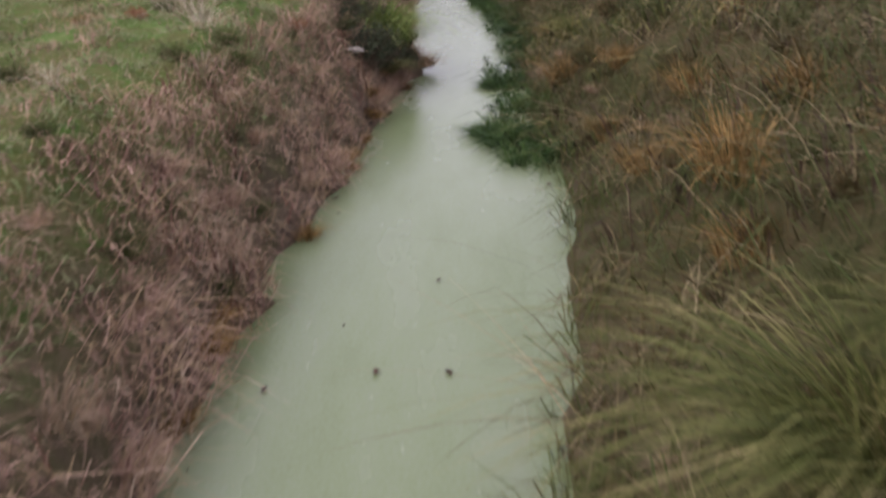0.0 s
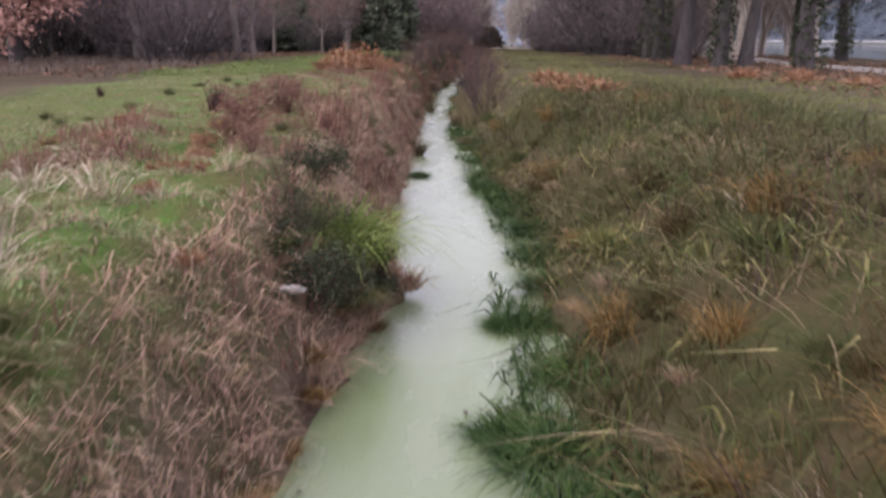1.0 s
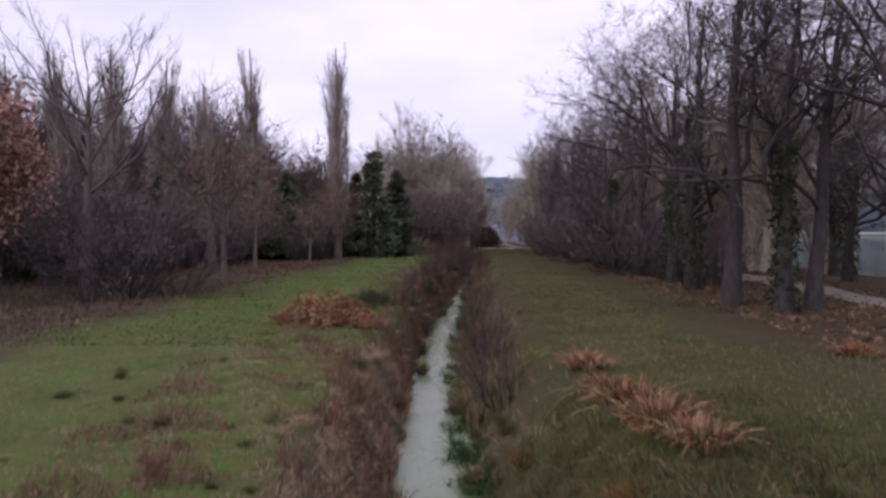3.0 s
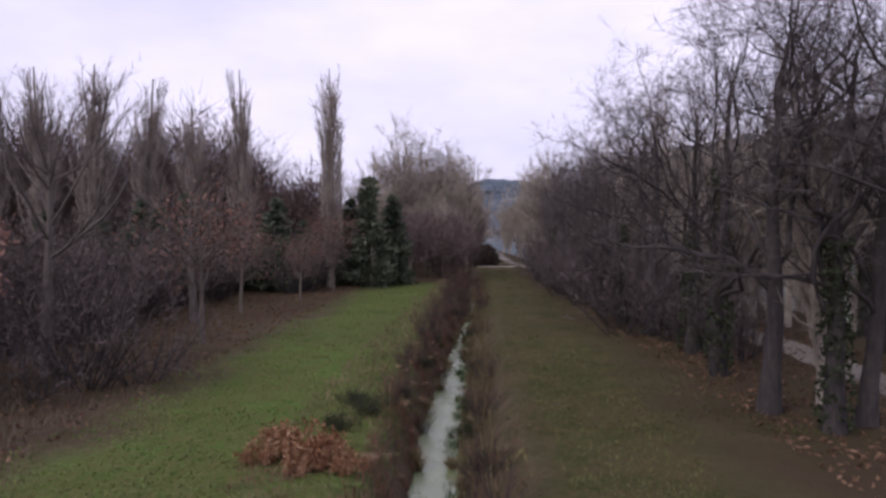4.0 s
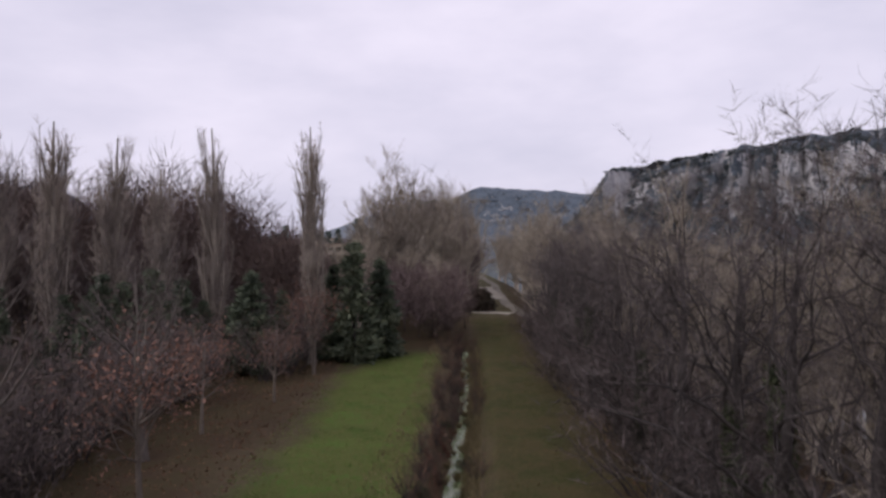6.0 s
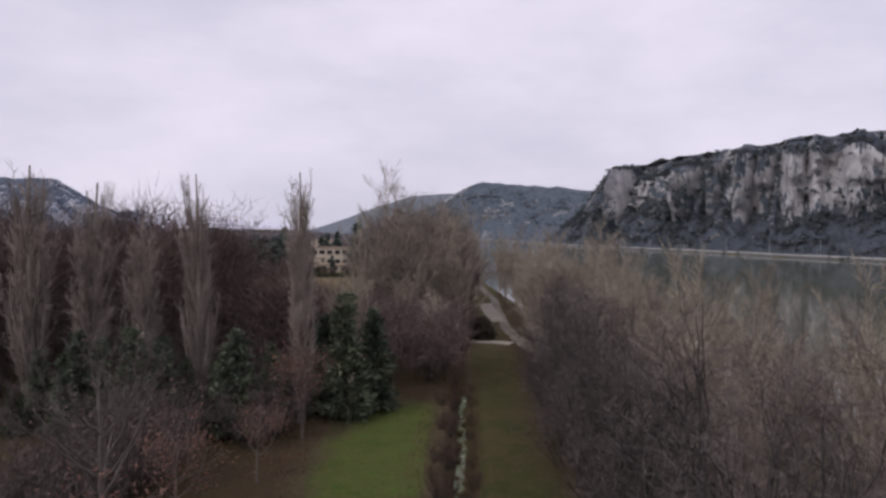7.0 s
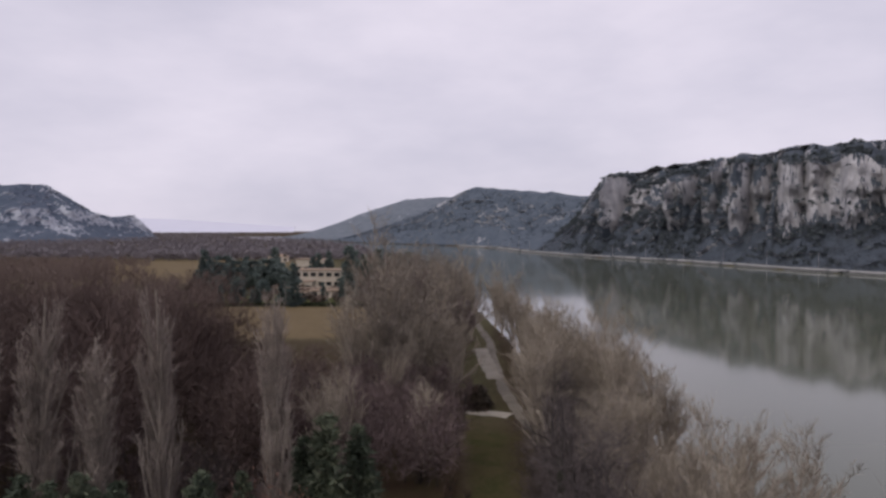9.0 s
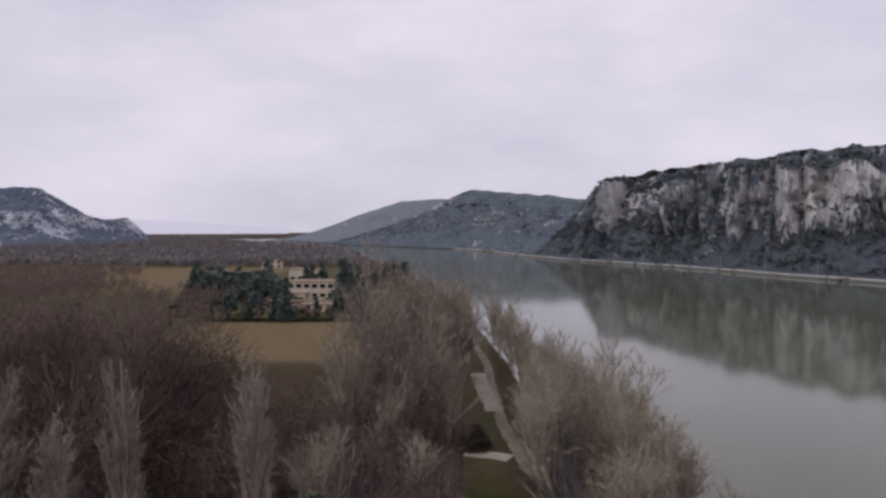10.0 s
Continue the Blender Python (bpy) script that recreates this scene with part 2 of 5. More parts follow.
def make_ground():
    """Ground whose cover goes by three masks: red green turf, green leaf litter, blue ploughed or stubble field; else dry grass."""
    m, n, l, b = blank("ground_cover", 0.97, 0.1)
    at = n.new("ShaderNodeAttribute")
    at.attribute_name = "cover"
    sep = n.new("ShaderNodeSeparateColor")
    l.new(at.outputs["Color"], sep.inputs["Color"])
    f, c, d = noise_at(n, l, 5, 6), noise_at(n, l, 0.45, 4), noise_at(n, l, 30, 3)
    fac = maths(n, l, "ADD", maths(n, l, "MULTIPLY", f, 0.5), maths(n, l, "MULTIPLY", c, 0.5))

    def tone(cols):
        r = ramp_of(n, cols, 0.32, 0.68)
        l.new(fac, r.inputs["Fac"])
        return r.outputs["Color"]

    pr = ramp_of(n, [(0.025, 0.018, 0.013), (0.085, 0.056, 0.042), (0.05, 0.05, 0.02), (0.12, 0.085, 0.06), (0.045, 0.032, 0.023), (0.07, 0.07, 0.028)], 0.3, 0.7)
    l.new(noise_at(n, l, 1.4, 4), pr.inputs["Fac"])
    dry = mix_col(n, l, 0.6, tone([(0.04, 0.03, 0.02), (0.08, 0.062, 0.04), (0.13, 0.1, 0.066)]), pr.outputs["Color"])
    turf = tone([(0.034, 0.052, 0.012), (0.055, 0.092, 0.017), (0.095, 0.094, 0.032), (0.066, 0.12, 0.022), (0.11, 0.14, 0.042)])
    lawn = tone([(0.034, 0.033, 0.012), (0.046, 0.05, 0.017), (0.075, 0.058, 0.028), (0.06, 0.066, 0.022)])
    leaf = tone([(0.032, 0.021, 0.014), (0.06, 0.038, 0.024), (0.046, 0.039, 0.018), (0.096, 0.058, 0.036)])
    field = tone([(0.11, 0.082, 0.045), (0.147, 0.11, 0.06), (0.178, 0.136, 0.08)])
    edge = maths(n, l, "MULTIPLY", maths(n, l, "SUBTRACT", f, 0.5), 0.9)

    def mask(out):
        return maths(n, l, "ADD", out, maths(n, l, "MULTIPLY", maths(n, l, "MULTIPLY", out, maths(n, l, "SUBTRACT", 1.0, out)), maths(n, l, "MULTIPLY", edge, 4.0)), True)

    col = mix_col(n, l, mask(sep.outputs["Red"]), dry, turf)
    col = mix_col(n, l, mask(at.outputs["Alpha"]), col, lawn)
    col = mix_col(n, l, mask(sep.outputs["Green"]), col, leaf)
    col = mix_col(n, l, mask(sep.outputs["Blue"]), col, field)
    l.new(col, b.inputs["Base Color"])
    bp = n.new("ShaderNodeBump")
    bp.inputs["Strength"].default_value, bp.inputs["Distance"].default_value = 0.9, 0.08
    l.new(maths(n, l, "ADD", f, maths(n, l, "MULTIPLY", d, 0.4)), bp.inputs["Height"])
    l.new(bp.outputs["Normal"], b.inputs["Normal"])
    return m


def make_rock(name, bare, green, rock_cut, size=0.05, foot=None):
    """Limestone where the face is steep, scrub where it lies back and over the screes at the foot."""
    m, n, l, b = blank(name, 0.95, 0.1)
    g, sep = n.new("ShaderNodeNewGeometry"), n.new("ShaderNodeSeparateXYZ")
    l.new(g.outputs["True Normal"], sep.inputs["Vector"])
    f, c, streak = noise_at(n, l, size * 3, 8), noise_at(n, l, size * 0.38, 5), noise_at(n, l, size * 2, 6, (1, 1, 0.5), 0.7)
    steep = maths(n, l, "SUBTRACT", 1.0, sep.outputs["Z"])
    s = maths(n, l, "ADD", steep, maths(n, l, "MULTIPLY", maths(n, l, "SUBTRACT", f, 0.5), 0.8))
    s = maths(n, l, "ADD", s, maths(n, l, "MULTIPLY", maths(n, l, "SUBTRACT", c, 0.5), 3.0))
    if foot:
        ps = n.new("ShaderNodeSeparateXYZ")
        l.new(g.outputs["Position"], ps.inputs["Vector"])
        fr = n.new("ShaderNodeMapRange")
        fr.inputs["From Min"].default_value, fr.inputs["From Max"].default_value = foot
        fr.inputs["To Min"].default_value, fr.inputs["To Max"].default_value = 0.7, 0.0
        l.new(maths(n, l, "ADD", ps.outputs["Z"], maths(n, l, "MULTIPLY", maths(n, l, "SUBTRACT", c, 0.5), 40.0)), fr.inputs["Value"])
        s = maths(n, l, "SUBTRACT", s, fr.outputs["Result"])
    mr = n.new("ShaderNodeMapRange")
    mr.inputs["From Min"].default_value, mr.inputs["From Max"].default_value = rock_cut, rock_cut + 0.12
    l.new(s, mr.inputs["Value"])
    rr = ramp_of(n, bare, 0.3, 0.7)
    l.new(streak, rr.inputs["Fac"])
    gr = ramp_of(n, green, 0.3, 0.7)
    l.new(f, gr.inputs["Fac"])
    l.new(mix_col(n, l, mr.outputs["Result"], gr.outputs["Color"], rr.outputs["Color"]), b.inputs["Base Color"])
    bp = n.new("ShaderNodeBump")
    bp.inputs["Strength"].default_value, bp.inputs["Distance"].default_value = 1.0, 2.5
    l.new(maths(n, l, "ADD", f, streak), bp.inputs["Height"])
    l.new(bp.outputs["Normal"], b.inputs["Normal"])
    return m


M_DUCKWEED, M_RIVER, M_GROUND = make_duckweed(), make_river(), make_ground()
LIME = [(0.31, 0.305, 0.318), (0.46, 0.448, 0.456), (0.64, 0.615, 0.6)]
# Haze across the river is painted into the scrub tones as blue.
M_HAZED_CLIFF = make_rock("hazed_limestone_cliff", LIME, [(0.058, 0.07, 0.086), (0.076, 0.09, 0.108), (0.1, 0.114, 0.132)], 0.56, foot=(18.0, 46.0))
# The far hills carry distance haze in their paler, bluish colours.
M_HAZED_HILL = make_rock("hazed_wooded_hill", [(0.24, 0.24, 0.26), (0.34, 0.34, 0.35), (0.42, 0.42, 0.43)], [(0.076, 0.095, 0.12), (0.094, 0.114, 0.14), (0.114, 0.134, 0.16)], 0.72, 0.02)
M_HAZED_LEFT_HILL = make_rock("hazed_rocky_hill", [(0.324, 0.34, 0.38), (0.414, 0.432, 0.475), (0.504, 0.515, 0.551)], [(0.072, 0.092, 0.125), (0.095, 0.116, 0.152), (0.122, 0.144, 0.182)], 0.46, 0.02)
M_HAZED_FAR_HILL = make_rock("hazed_far_hill", [(0.4, 0.41, 0.45), (0.5, 0.51, 0.55), (0.58, 0.59, 0.62)], [(0.12, 0.14, 0.165), (0.15, 0.17, 0.195), (0.18, 0.2, 0.225)], 0.5, 0.025)
# Mountains coloured close to the sky to paint in the haze.
M_HAZED_MOUNTAINS = surface("hazed_far_mountains", [(0.62, 0.62, 0.7), (0.66, 0.66, 0.74)], 0.01, 0.001, 1.0, 0.0)
# Bluish tint stands in for haze over the scrub.
M_HAZED_SCRUB = foliage("cliff_scrub", [(0.056, 0.067, 0.074), (0.081, 0.094, 0.101), (0.112, 0.127, 0.132)], 0.03)
# Valley floor woods, paled and greyed in the colour for distance haze.
M_HAZED_FARWOOD = foliage("far_woods", [(0.15, 0.134, 0.144), (0.18, 0.162, 0.173), (0.214, 0.192, 0.2)], 0.01)


# ---- mesh helpers ----
def np_mesh(name, verts, faces, material, smooth=False):
    verts, faces = np.asarray(verts, np.float32), np.asarray(faces, np.int32)
    me, k = bpy.data.meshes.new(name), faces.shape[1]
    me.vertices.add(len(verts))
    me.vertices.foreach_set("co", verts.ravel())
    me.loops.add(faces.size)
    me.loops.foreach_set("vertex_index", faces.ravel())
    me.polygons.add(len(faces))
    me.polygons.foreach_set("loop_start", np.arange(0, faces.size, k, dtype=np.int32))
    me.update(calc_edges=True)
    me.polygons.foreach_set("use_smooth", np.full(len(faces), smooth))
    me.materials.append(material)
    return me


def part(name, me, parent, label="", kind=""):
    ob = new(name, me)
    ob.parent = parent
    return tagged(ob, label, kind=kind)


def box(bm, size, at, bevel=0.0, turn=0.0):
    m = Matrix.Translation(at) @ Matrix.Rotation(turn, 4, "Z") @ Matrix.Diagonal((*size, 1))
    made = bmesh.ops.create_cube(bm, size=1, matrix=m)
    if bevel:
        edges = {e for v in made["verts"] for e in v.link_edges}
        bmesh.ops.bevel(bm, geom=list(edges), offset=bevel, segments=1, affect="EDGES")


def bm_mesh(name, bm, material):
    me = bpy.data.meshes.new(name)
    bm.to_mesh(me)
    bm.free()
    me.materials.append(material)
    return me


def joined(meshes):
    """(verts, faces) pairs of one face size as one pair."""
    vs, fs, n = [], [], 0
    for v, f in meshes:
        vs.append(v)
        fs.append(f + n)
        n += len(v)
    return np.concatenate(vs), np.concatenate(fs)


def unit(v):
    return v / np.maximum(np.linalg.norm(v, axis=-1, keepdims=True), 1e-9)


def tubes(P, R, sides):
    """Open tubes round many polylines P (B, n, 3) of radii R (B, n), as triangles; they close to a point at the tip."""
    B, n, _ = P.shape
    T = np.gradient(P, axis=1)
    T = unit(T)
    ref = np.where(np.abs(T[..., 2:3]) > 0.9, np.array([1.0, 0, 0]), np.array([0, 0, 1.0]))
    U = unit(np.cross(T, ref))
    V = np.cross(T, U)
    a = np.arange(sides) * 2 * np.pi / sides
    ring = U[:, :, None] * np.cos(a)[:, None] + V[:, :, None] * np.sin(a)[:, None]
    verts = (P[:, :, None] + ring * R[:, :, None, None]).reshape(-1, 3)
    b, i, s = np.meshgrid(np.arange(B), np.arange(n - 1), np.arange(sides), indexing="ij")
    s2 = (s + 1) % sides
    at = lambda j, k: (b * n + j) * sides + k
    q = np.stack([at(i, s), at(i, s2), at(i + 1, s2), at(i + 1, s)], -1).reshape(-1, 4)
    return verts, np.concatenate([q[:, [0, 1, 2]], q[:, [0, 2, 3]]])


def spikes(P, R):
    """Thin twigs of three points each, as tapering three-sided needles: nine triangles a twig."""
    B = len(P)
    T = unit(P[:, 2] - P[:, 0])
    ref = np.where(np.abs(T[:, 2:3]) > 0.9, np.array([1.0, 0, 0]), np.array([0, 0, 1.0]))
    U = unit(np.cross(T, ref))
    V = np.cross(T, U)
    out = []
    for k in range(2):
        for j in range(3):
            a = j * 2.0944
            out.append(P[:, k] + (U * math.cos(a) + V * math.sin(a)) * (R[:, None] * (1.0, 0.7)[k]))
    out.append(P[:, 2])
    verts = np.stack(out, 1).reshape(-1, 3)
    f = np.array([[0, 1, 4], [0, 4, 3], [1, 2, 5], [1, 5, 4], [2, 0, 3], [2, 3, 5], [3, 4, 6], [4, 5, 6], [5, 3, 6]])
    return verts, (np.arange(B)[:, None, None] * 7 + f).reshape(-1, 3)


def slivers(P, R):
    """Straight fine shoots, one thin triangle each."""
    B = len(P)
    side = unit(np.cross(P[:, 2] - P[:, 0], np.random.default_rng(B).normal(size=(B, 3)))) * R[:, None]
    return np.stack([P[:, 0] - side, P[:, 0] + side, P[:, 2]], 1).reshape(-1, 3), np.arange(3 * B).reshape(-1, 3)


def kinked(P, R):
    """Fine bent shoots, three triangles each."""
    B = len(P)
    side = unit(np.cross(P[:, 2] - P[:, 0], np.random.default_rng(B).normal(size=(B, 3)))) * R[:, None]
    V = np.stack([P[:, 0] - side, P[:, 0] + side, P[:, 1] - side * 0.7, P[:, 1] + side * 0.7, P[:, 2]], 1).reshape(-1, 3)
    f = np.array([[0, 1, 3], [0, 3, 2], [2, 3, 4]])
    return V, (np.arange(B)[:, None, None] * 5 + f).reshape(-1, 3)


def grow(P, R, count, rng, span, angle, length, n, wander=0.15, lift=0.0, thin=0.55, tip=0.25):
    """count shoots off the branches P, R: from span of their length, at angle (degrees) from them, of the given lengths (lo, hi)."""
    B, m, _ = P.shape
    seg = np.linalg.norm(P[:, -1] - P[:, 0], axis=1)
    pick = rng.choice(B, count, p=seg / seg.sum())
    t = rng.uniform(span[0], span[1], count) * (m - 1)
    i = np.minimum(t.astype(int), m - 2)
    f = (t - i)[:, None]
    start = P[pick, i] * (1 - f) + P[pick, i + 1] * f
    r0 = (R[pick, i] * (1 - f[:, 0]) + R[pick, i + 1] * f[:, 0]) * thin
    T = unit(P[pick, i + 1] - P[pick, i])
    side = unit(np.cross(T, rng.normal(size=(count, 3))))
    a = np.radians(rng.uniform(angle[0], angle[1], count))[:, None]
    D = T * np.cos(a) + side * np.sin(a)
    L = rng.uniform(length[0], length[1], count) * (1.15 - 0.55 * t / (m - 1))
    pts = [start]
    for k in range(n - 1):
        D = unit(D + rng.normal(size=(count, 3)) * wander + np.array([0, 0, lift]))
        pts.append(pts[-1] + D * (L / (n - 1))[:, None])
    return np.stack(pts, 1), r0[:, None] * np.linspace(1, tip, n)


def leaves_on(P, count, size, rng, spread=0.25):
    """count folded leaves scattered about the shoots P."""
    B, m, _ = P.shape
    c = P[rng.integers(0, B, count), rng.integers(1, m, count)] + rng.normal(size=(count, 3)) * spread
    u = unit(rng.normal(size=(count, 3)))
    v = unit(np.cross(u, rng.normal(size=(count, 3))))
    s = rng.uniform(0.6, 1.3, count)[:, None] * size
    w = np.cross(u, v) * s * 0.2
    verts = np.stack([c - u * s, c + v * s * 0.45 + w, c + u * s, c - v * s * 0.45 + w], 1).reshape(-1, 3)
    f = np.array([[0, 1, 2], [0, 2, 3]])
    return verts, (np.arange(count)[:, None, None] * 4 + f).reshape(-1, 3)


def blades(C, H, lean, width, rng, droop=0.5):
    """Grass blades at C of heights H that lean by the vectors lean: three triangles each."""
    N = len(C)
    az = rng.uniform(0, 2 * np.pi, N)
    side = np.stack([np.cos(az), np.sin(az), np.zeros(N)], 1) * (width * rng.uniform(0.6, 1.4, N))[:, None]
    up = np.array([0, 0, 1.0])
    mid = C + lean * (0.4 * H)[:, None] + up * (0.62 * H)[:, None]
    tip = C + lean * (1.05 * H)[:, None] + up * (H * (1 - droop * np.minimum(1, np.linalg.norm(lean, axis=1))))[:, None]
    verts = np.stack([C - side, C + side, mid - side * 0.8, mid + side * 0.8, tip], 1).reshape(-1, 3)
    f = np.array([[0, 1, 3], [0, 3, 2], [2, 3, 4]])
    return verts, (np.arange(N)[:, None, None] * 5 + f).reshape(-1, 3)


def arches(C, H, lean, width, rng, droop=1.0):
    """Long blades that rise and arch over: seven triangles each."""
    N = len(C)
    az = rng.uniform(0, 2 * np.pi, N)
    side = np.stack([np.cos(az), np.sin(az), np.zeros(N)], 1) * (width * rng.uniform(0.6, 1.4, N))[:, None]
    bend = (droop * rng.uniform(0.6, 1.3, N) * np.minimum(1.2, np.linalg.norm(lean, axis=1)))
    rows = []
    for t, w in ((0, 1), (0.33, 0.9), (0.62, 0.7), (0.84, 0.45)):
        p = C + lean * (H * t ** 1.3)[:, None]
        p[:, 2] += H * (t * (1 + 0.55 * bend) - bend * t * t)
        rows += [p - side * w, p + side * w]
    p = C + lean * H[:, None]
    p[:, 2] += H * (1 - 0.45 * bend)
    V = np.stack(rows + [p], 1).reshape(-1, 3)
    f = np.array([[0, 1, 3], [0, 3, 2], [2, 3, 5], [2, 5, 4], [4, 5, 7], [4, 7, 6], [6, 7, 8]])
    return V, (np.arange(N)[:, None, None] * 9 + f).reshape(-1, 3)


# ---- the lie of the land ----
WATER_L = ([-9, 1.5, 2.7, 3.6, 4.5, 5.3, 6.5, 7.3, 8.0, 8.9, 10.4, 13.8, 18.7, 28, 35, 45, 57, 66, 98], [-0.85, -0.79, -0.8, -0.76, -0.72, -0.6, -0.47, -0.47, -0.35, -0.14, -0.47, -0.66, -0.85, -1.2, -1.35, -1.0, -0.5, -0.05, 0.2])
WATER_R = ([-9, 2, 4, 6, 9, 11, 14, 17, 21, 27, 34, 40, 50, 57, 66, 73, 98], [0.9, 0.95, 1.3, 1.2, 1.12, 1.3, 0.97, 0.6, 0.3, 0.0, -0.1, 0.15, 0.1, 0.25, 0.5, 0.7, 0.7])
LEVEL = ([-60, 0, 45, 75, 115, 250, 5000], [1.3, 1.3, 1.45, 1.2, 0.95, 1.0, 1.0])
NEAR_BANK = ([-600, 0, 90, 125, 155, 190, 250, 320, 400, 520, 800, 1100, 1500, 2200], [26, 25, 24, 19, 13.5, 13.0, 8, -5, -16, -40, -90, -160, -340, -700])
EDGE_Y = np.arange(-9, 98, 0.15)
WATER_L = (EDGE_Y, np.interp(EDGE_Y, *WATER_L) + 0.05 * np.sin(2.9 * EDGE_Y) + 0.035 * np.sin(6.3 * EDGE_Y + 1) + 0.025 * np.sin(14.1 * EDGE_Y))
WATER_R = (EDGE_Y, np.interp(EDGE_Y, *WATER_R) + 0.05 * np.sin(2.3 * EDGE_Y + 2) + 0.04 * np.sin(5.7 * EDGE_Y) + 0.025 * np.sin(12.7 * EDGE_Y + 1))
SHORE = [(900, -300), (480, 130), (340, 260), (262, 340), (222, 405), (193, 466), (159, 569), (120, 650), (95, 705), (68, 790), (50, 880), (40, 950), (-5, 1040), (-45, 1090),
         (-88, 1163), (-140, 1240), (-198, 1323), (-252, 1480), (-330, 1650), (-450, 1850)]
RIVER_Z = -0.3


def smooth(a, b, x):
    t = np.clip((x - a) / (b - a), 0, 1)
    return t * t * (3 - 2 * t)


def wob(x, y, size, amp, seed=0.0):
    """Cheap smooth unevenness from a few crossed waves."""
    k = 2 * np.pi / size
    return amp * (np.sin(k * (x + 0.37 * y) + seed) + np.sin(k * 1.31 * (y - 0.5 * x) + 2.1 * seed + 1) + np.sin(k * 2.17 * (x * 0.8 + y) + seed * 3 + 2) * 0.5) / 2.5


def far_shore_x(y):
    ys, xs = [p[1] for p in SHORE], [p[0] for p in SHORE]
    return np.interp(y, ys, xs)


def height(x, y):
    x, y = np.asarray(x, float), np.asarray(y, float)
    base = np.interp(y, *LEVEL) + wob(x, y, 14, 0.07) + wob(x, y, 3.1, 0.04, 1.0)
    fade = 1 - smooth(92, 100, y)
    near = np.exp(-((x / 4.5) ** 2)) * (1 - smooth(40, 70, y))
    base = base + near * (wob(x, y, 1.25, 0.1, 5.0) + wob(x, y, 0.6, 0.05, 8.0))
    left = np.interp(y, *WATER_L) - x
    right = x - np.interp(y, *WATER_R)
    bank = np.where(left > 0, smooth(-0.22, 1.05, left), np.where(right > 0, smooth(-0.25, 1.8, right), 0))
    bed = np.where((left > 0) | (right > 0), np.maximum(bank, 0.02), 0.0)
    ditch = np.where((left <= 0) & (right <= 0), -0.35, -0.06 + (base + 0.06) * bed)
    z = base * (1 - fade) + ditch * fade
    near, far = np.interp(y, *NEAR_BANK), far_shore_x(y)
    off = np.minimum(x - near, far - x)
    z = np.where(off > -4, z + (-2.2 - z) * smooth(-4, 3, off), z)
    return z


def ground_sheet():
    xs = np.unique(np.concatenate([np.arange(-4, 5, 0.18), np.arange(-26, 30, 0.8), -26 - np.cumsum(1.1 ** np.arange(60) * 0.9),
                                   30 + np.cumsum(1.1 ** np.arange(60) * 0.9), [-5200, 5200]]).round(3))
    ys = np.unique(np.concatenate([np.arange(-5, 45, 0.35), np.arange(45, 130, 1.4), 130 + np.cumsum(1.05 ** np.arange(92) * 1.5), -5 - np.cumsum(1.1 ** np.arange(60) * 0.5), [5200, -5200]]).round(3))
    X, Y = np.meshgrid(xs, ys)
    Z = height(X, Y)
    ny, nx = X.shape
    i, j = np.meshgrid(np.arange(ny - 1), np.arange(nx - 1), indexing="ij")
    a = (i * nx + j).ravel()
    me = np_mesh("ground", np.stack([X, Y, Z], -1).reshape(-1, 3), np.stack([a, a + 1, a + nx + 1, a + nx], 1), M_GROUND, True)
    w = wob(X, Y, 9, 0.8, 2.0)
    turf_l = smooth(-9.5, -7.8, X + w) * (1 - smooth(-2.4, -1.5, X - 0.75 * (1 - smooth(8, 20, Y)) + w * 0.25)) * (1 - smooth(84, 90, Y))
    turf_r = smooth(0.5, 2.2, X + w * 0.4) * (1 - smooth(4.8, 9.2, X + w)) * (1 - smooth(112, 122, Y))
    beyond = smooth(115, 125, Y) * 0.25
    litter = np.maximum((1 - smooth(-12, -8, X + 1.4 * w)) * (1 - smooth(180, 200, Y)) * 0.85, smooth(4.4, 8.5, X + w) * smooth(16, 24, Y + w) * 0.9 * (1 - smooth(150, 170, Y)))
    litter = np.maximum(litter, smooth(560, 640, Y))
    litter = np.maximum(litter, smooth(7.5, 9.0, X + w) * smooth(126, 132, Y) * (1 - smooth(200, 220, Y)))
    litter = np.maximum(litter, smooth(84, 92, Y + w) * (1 - smooth(0.2, 1.4, X)) * (1 - smooth(175, 190, Y)))
    field = (smooth(-76, -72, X) * (1 - smooth(-20, -16, X)) * smooth(186, 192, Y) * (1 - smooth(252, 258, Y)))
    field = np.maximum(field, smooth(-320, -300, X) * (1 - smooth(-112, -104, X)) * smooth(340, 352, Y) * (1 - smooth(575, 600, Y)))
    lawn = smooth(-80, -75, X) * (1 - smooth(-28, -24, X)) * smooth(256, 262, Y) * (1 - smooth(400, 420, Y)) * 0.7
    col = np.stack([np.maximum.reduce([turf_l, beyond, lawn]), litter, field, turf_r], -1).reshape(-1, 4)
    lay = me.color_attributes.new("cover", "FLOAT_COLOR", "POINT")
    lay.data.foreach_set("color", col.astype(np.float32).ravel())
    return tagged(new("ground", me), "uneven winter meadow with dry grass and leaf litter", "ground", kind="structure")


ground_sheet()


def ditch_water():
    ys = np.arange(-8.5, 97.5, 0.4)
    l, r = np.interp(ys, *WATER_L) - 0.12, np.interp(ys, *WATER_R) + 0.12
    cols = [l + (r - l) * k for k in (0, 0.25, 0.5, 0.75, 1)]
    V = np.stack([np.stack([c, ys, np.zeros_like(ys)], 1) for c in cols], 1).reshape(-1, 3)
    i, j = np.meshgrid(np.arange(len(ys) - 1), np.arange(4), indexing="ij")
    a = (i * 5 + j).ravel()
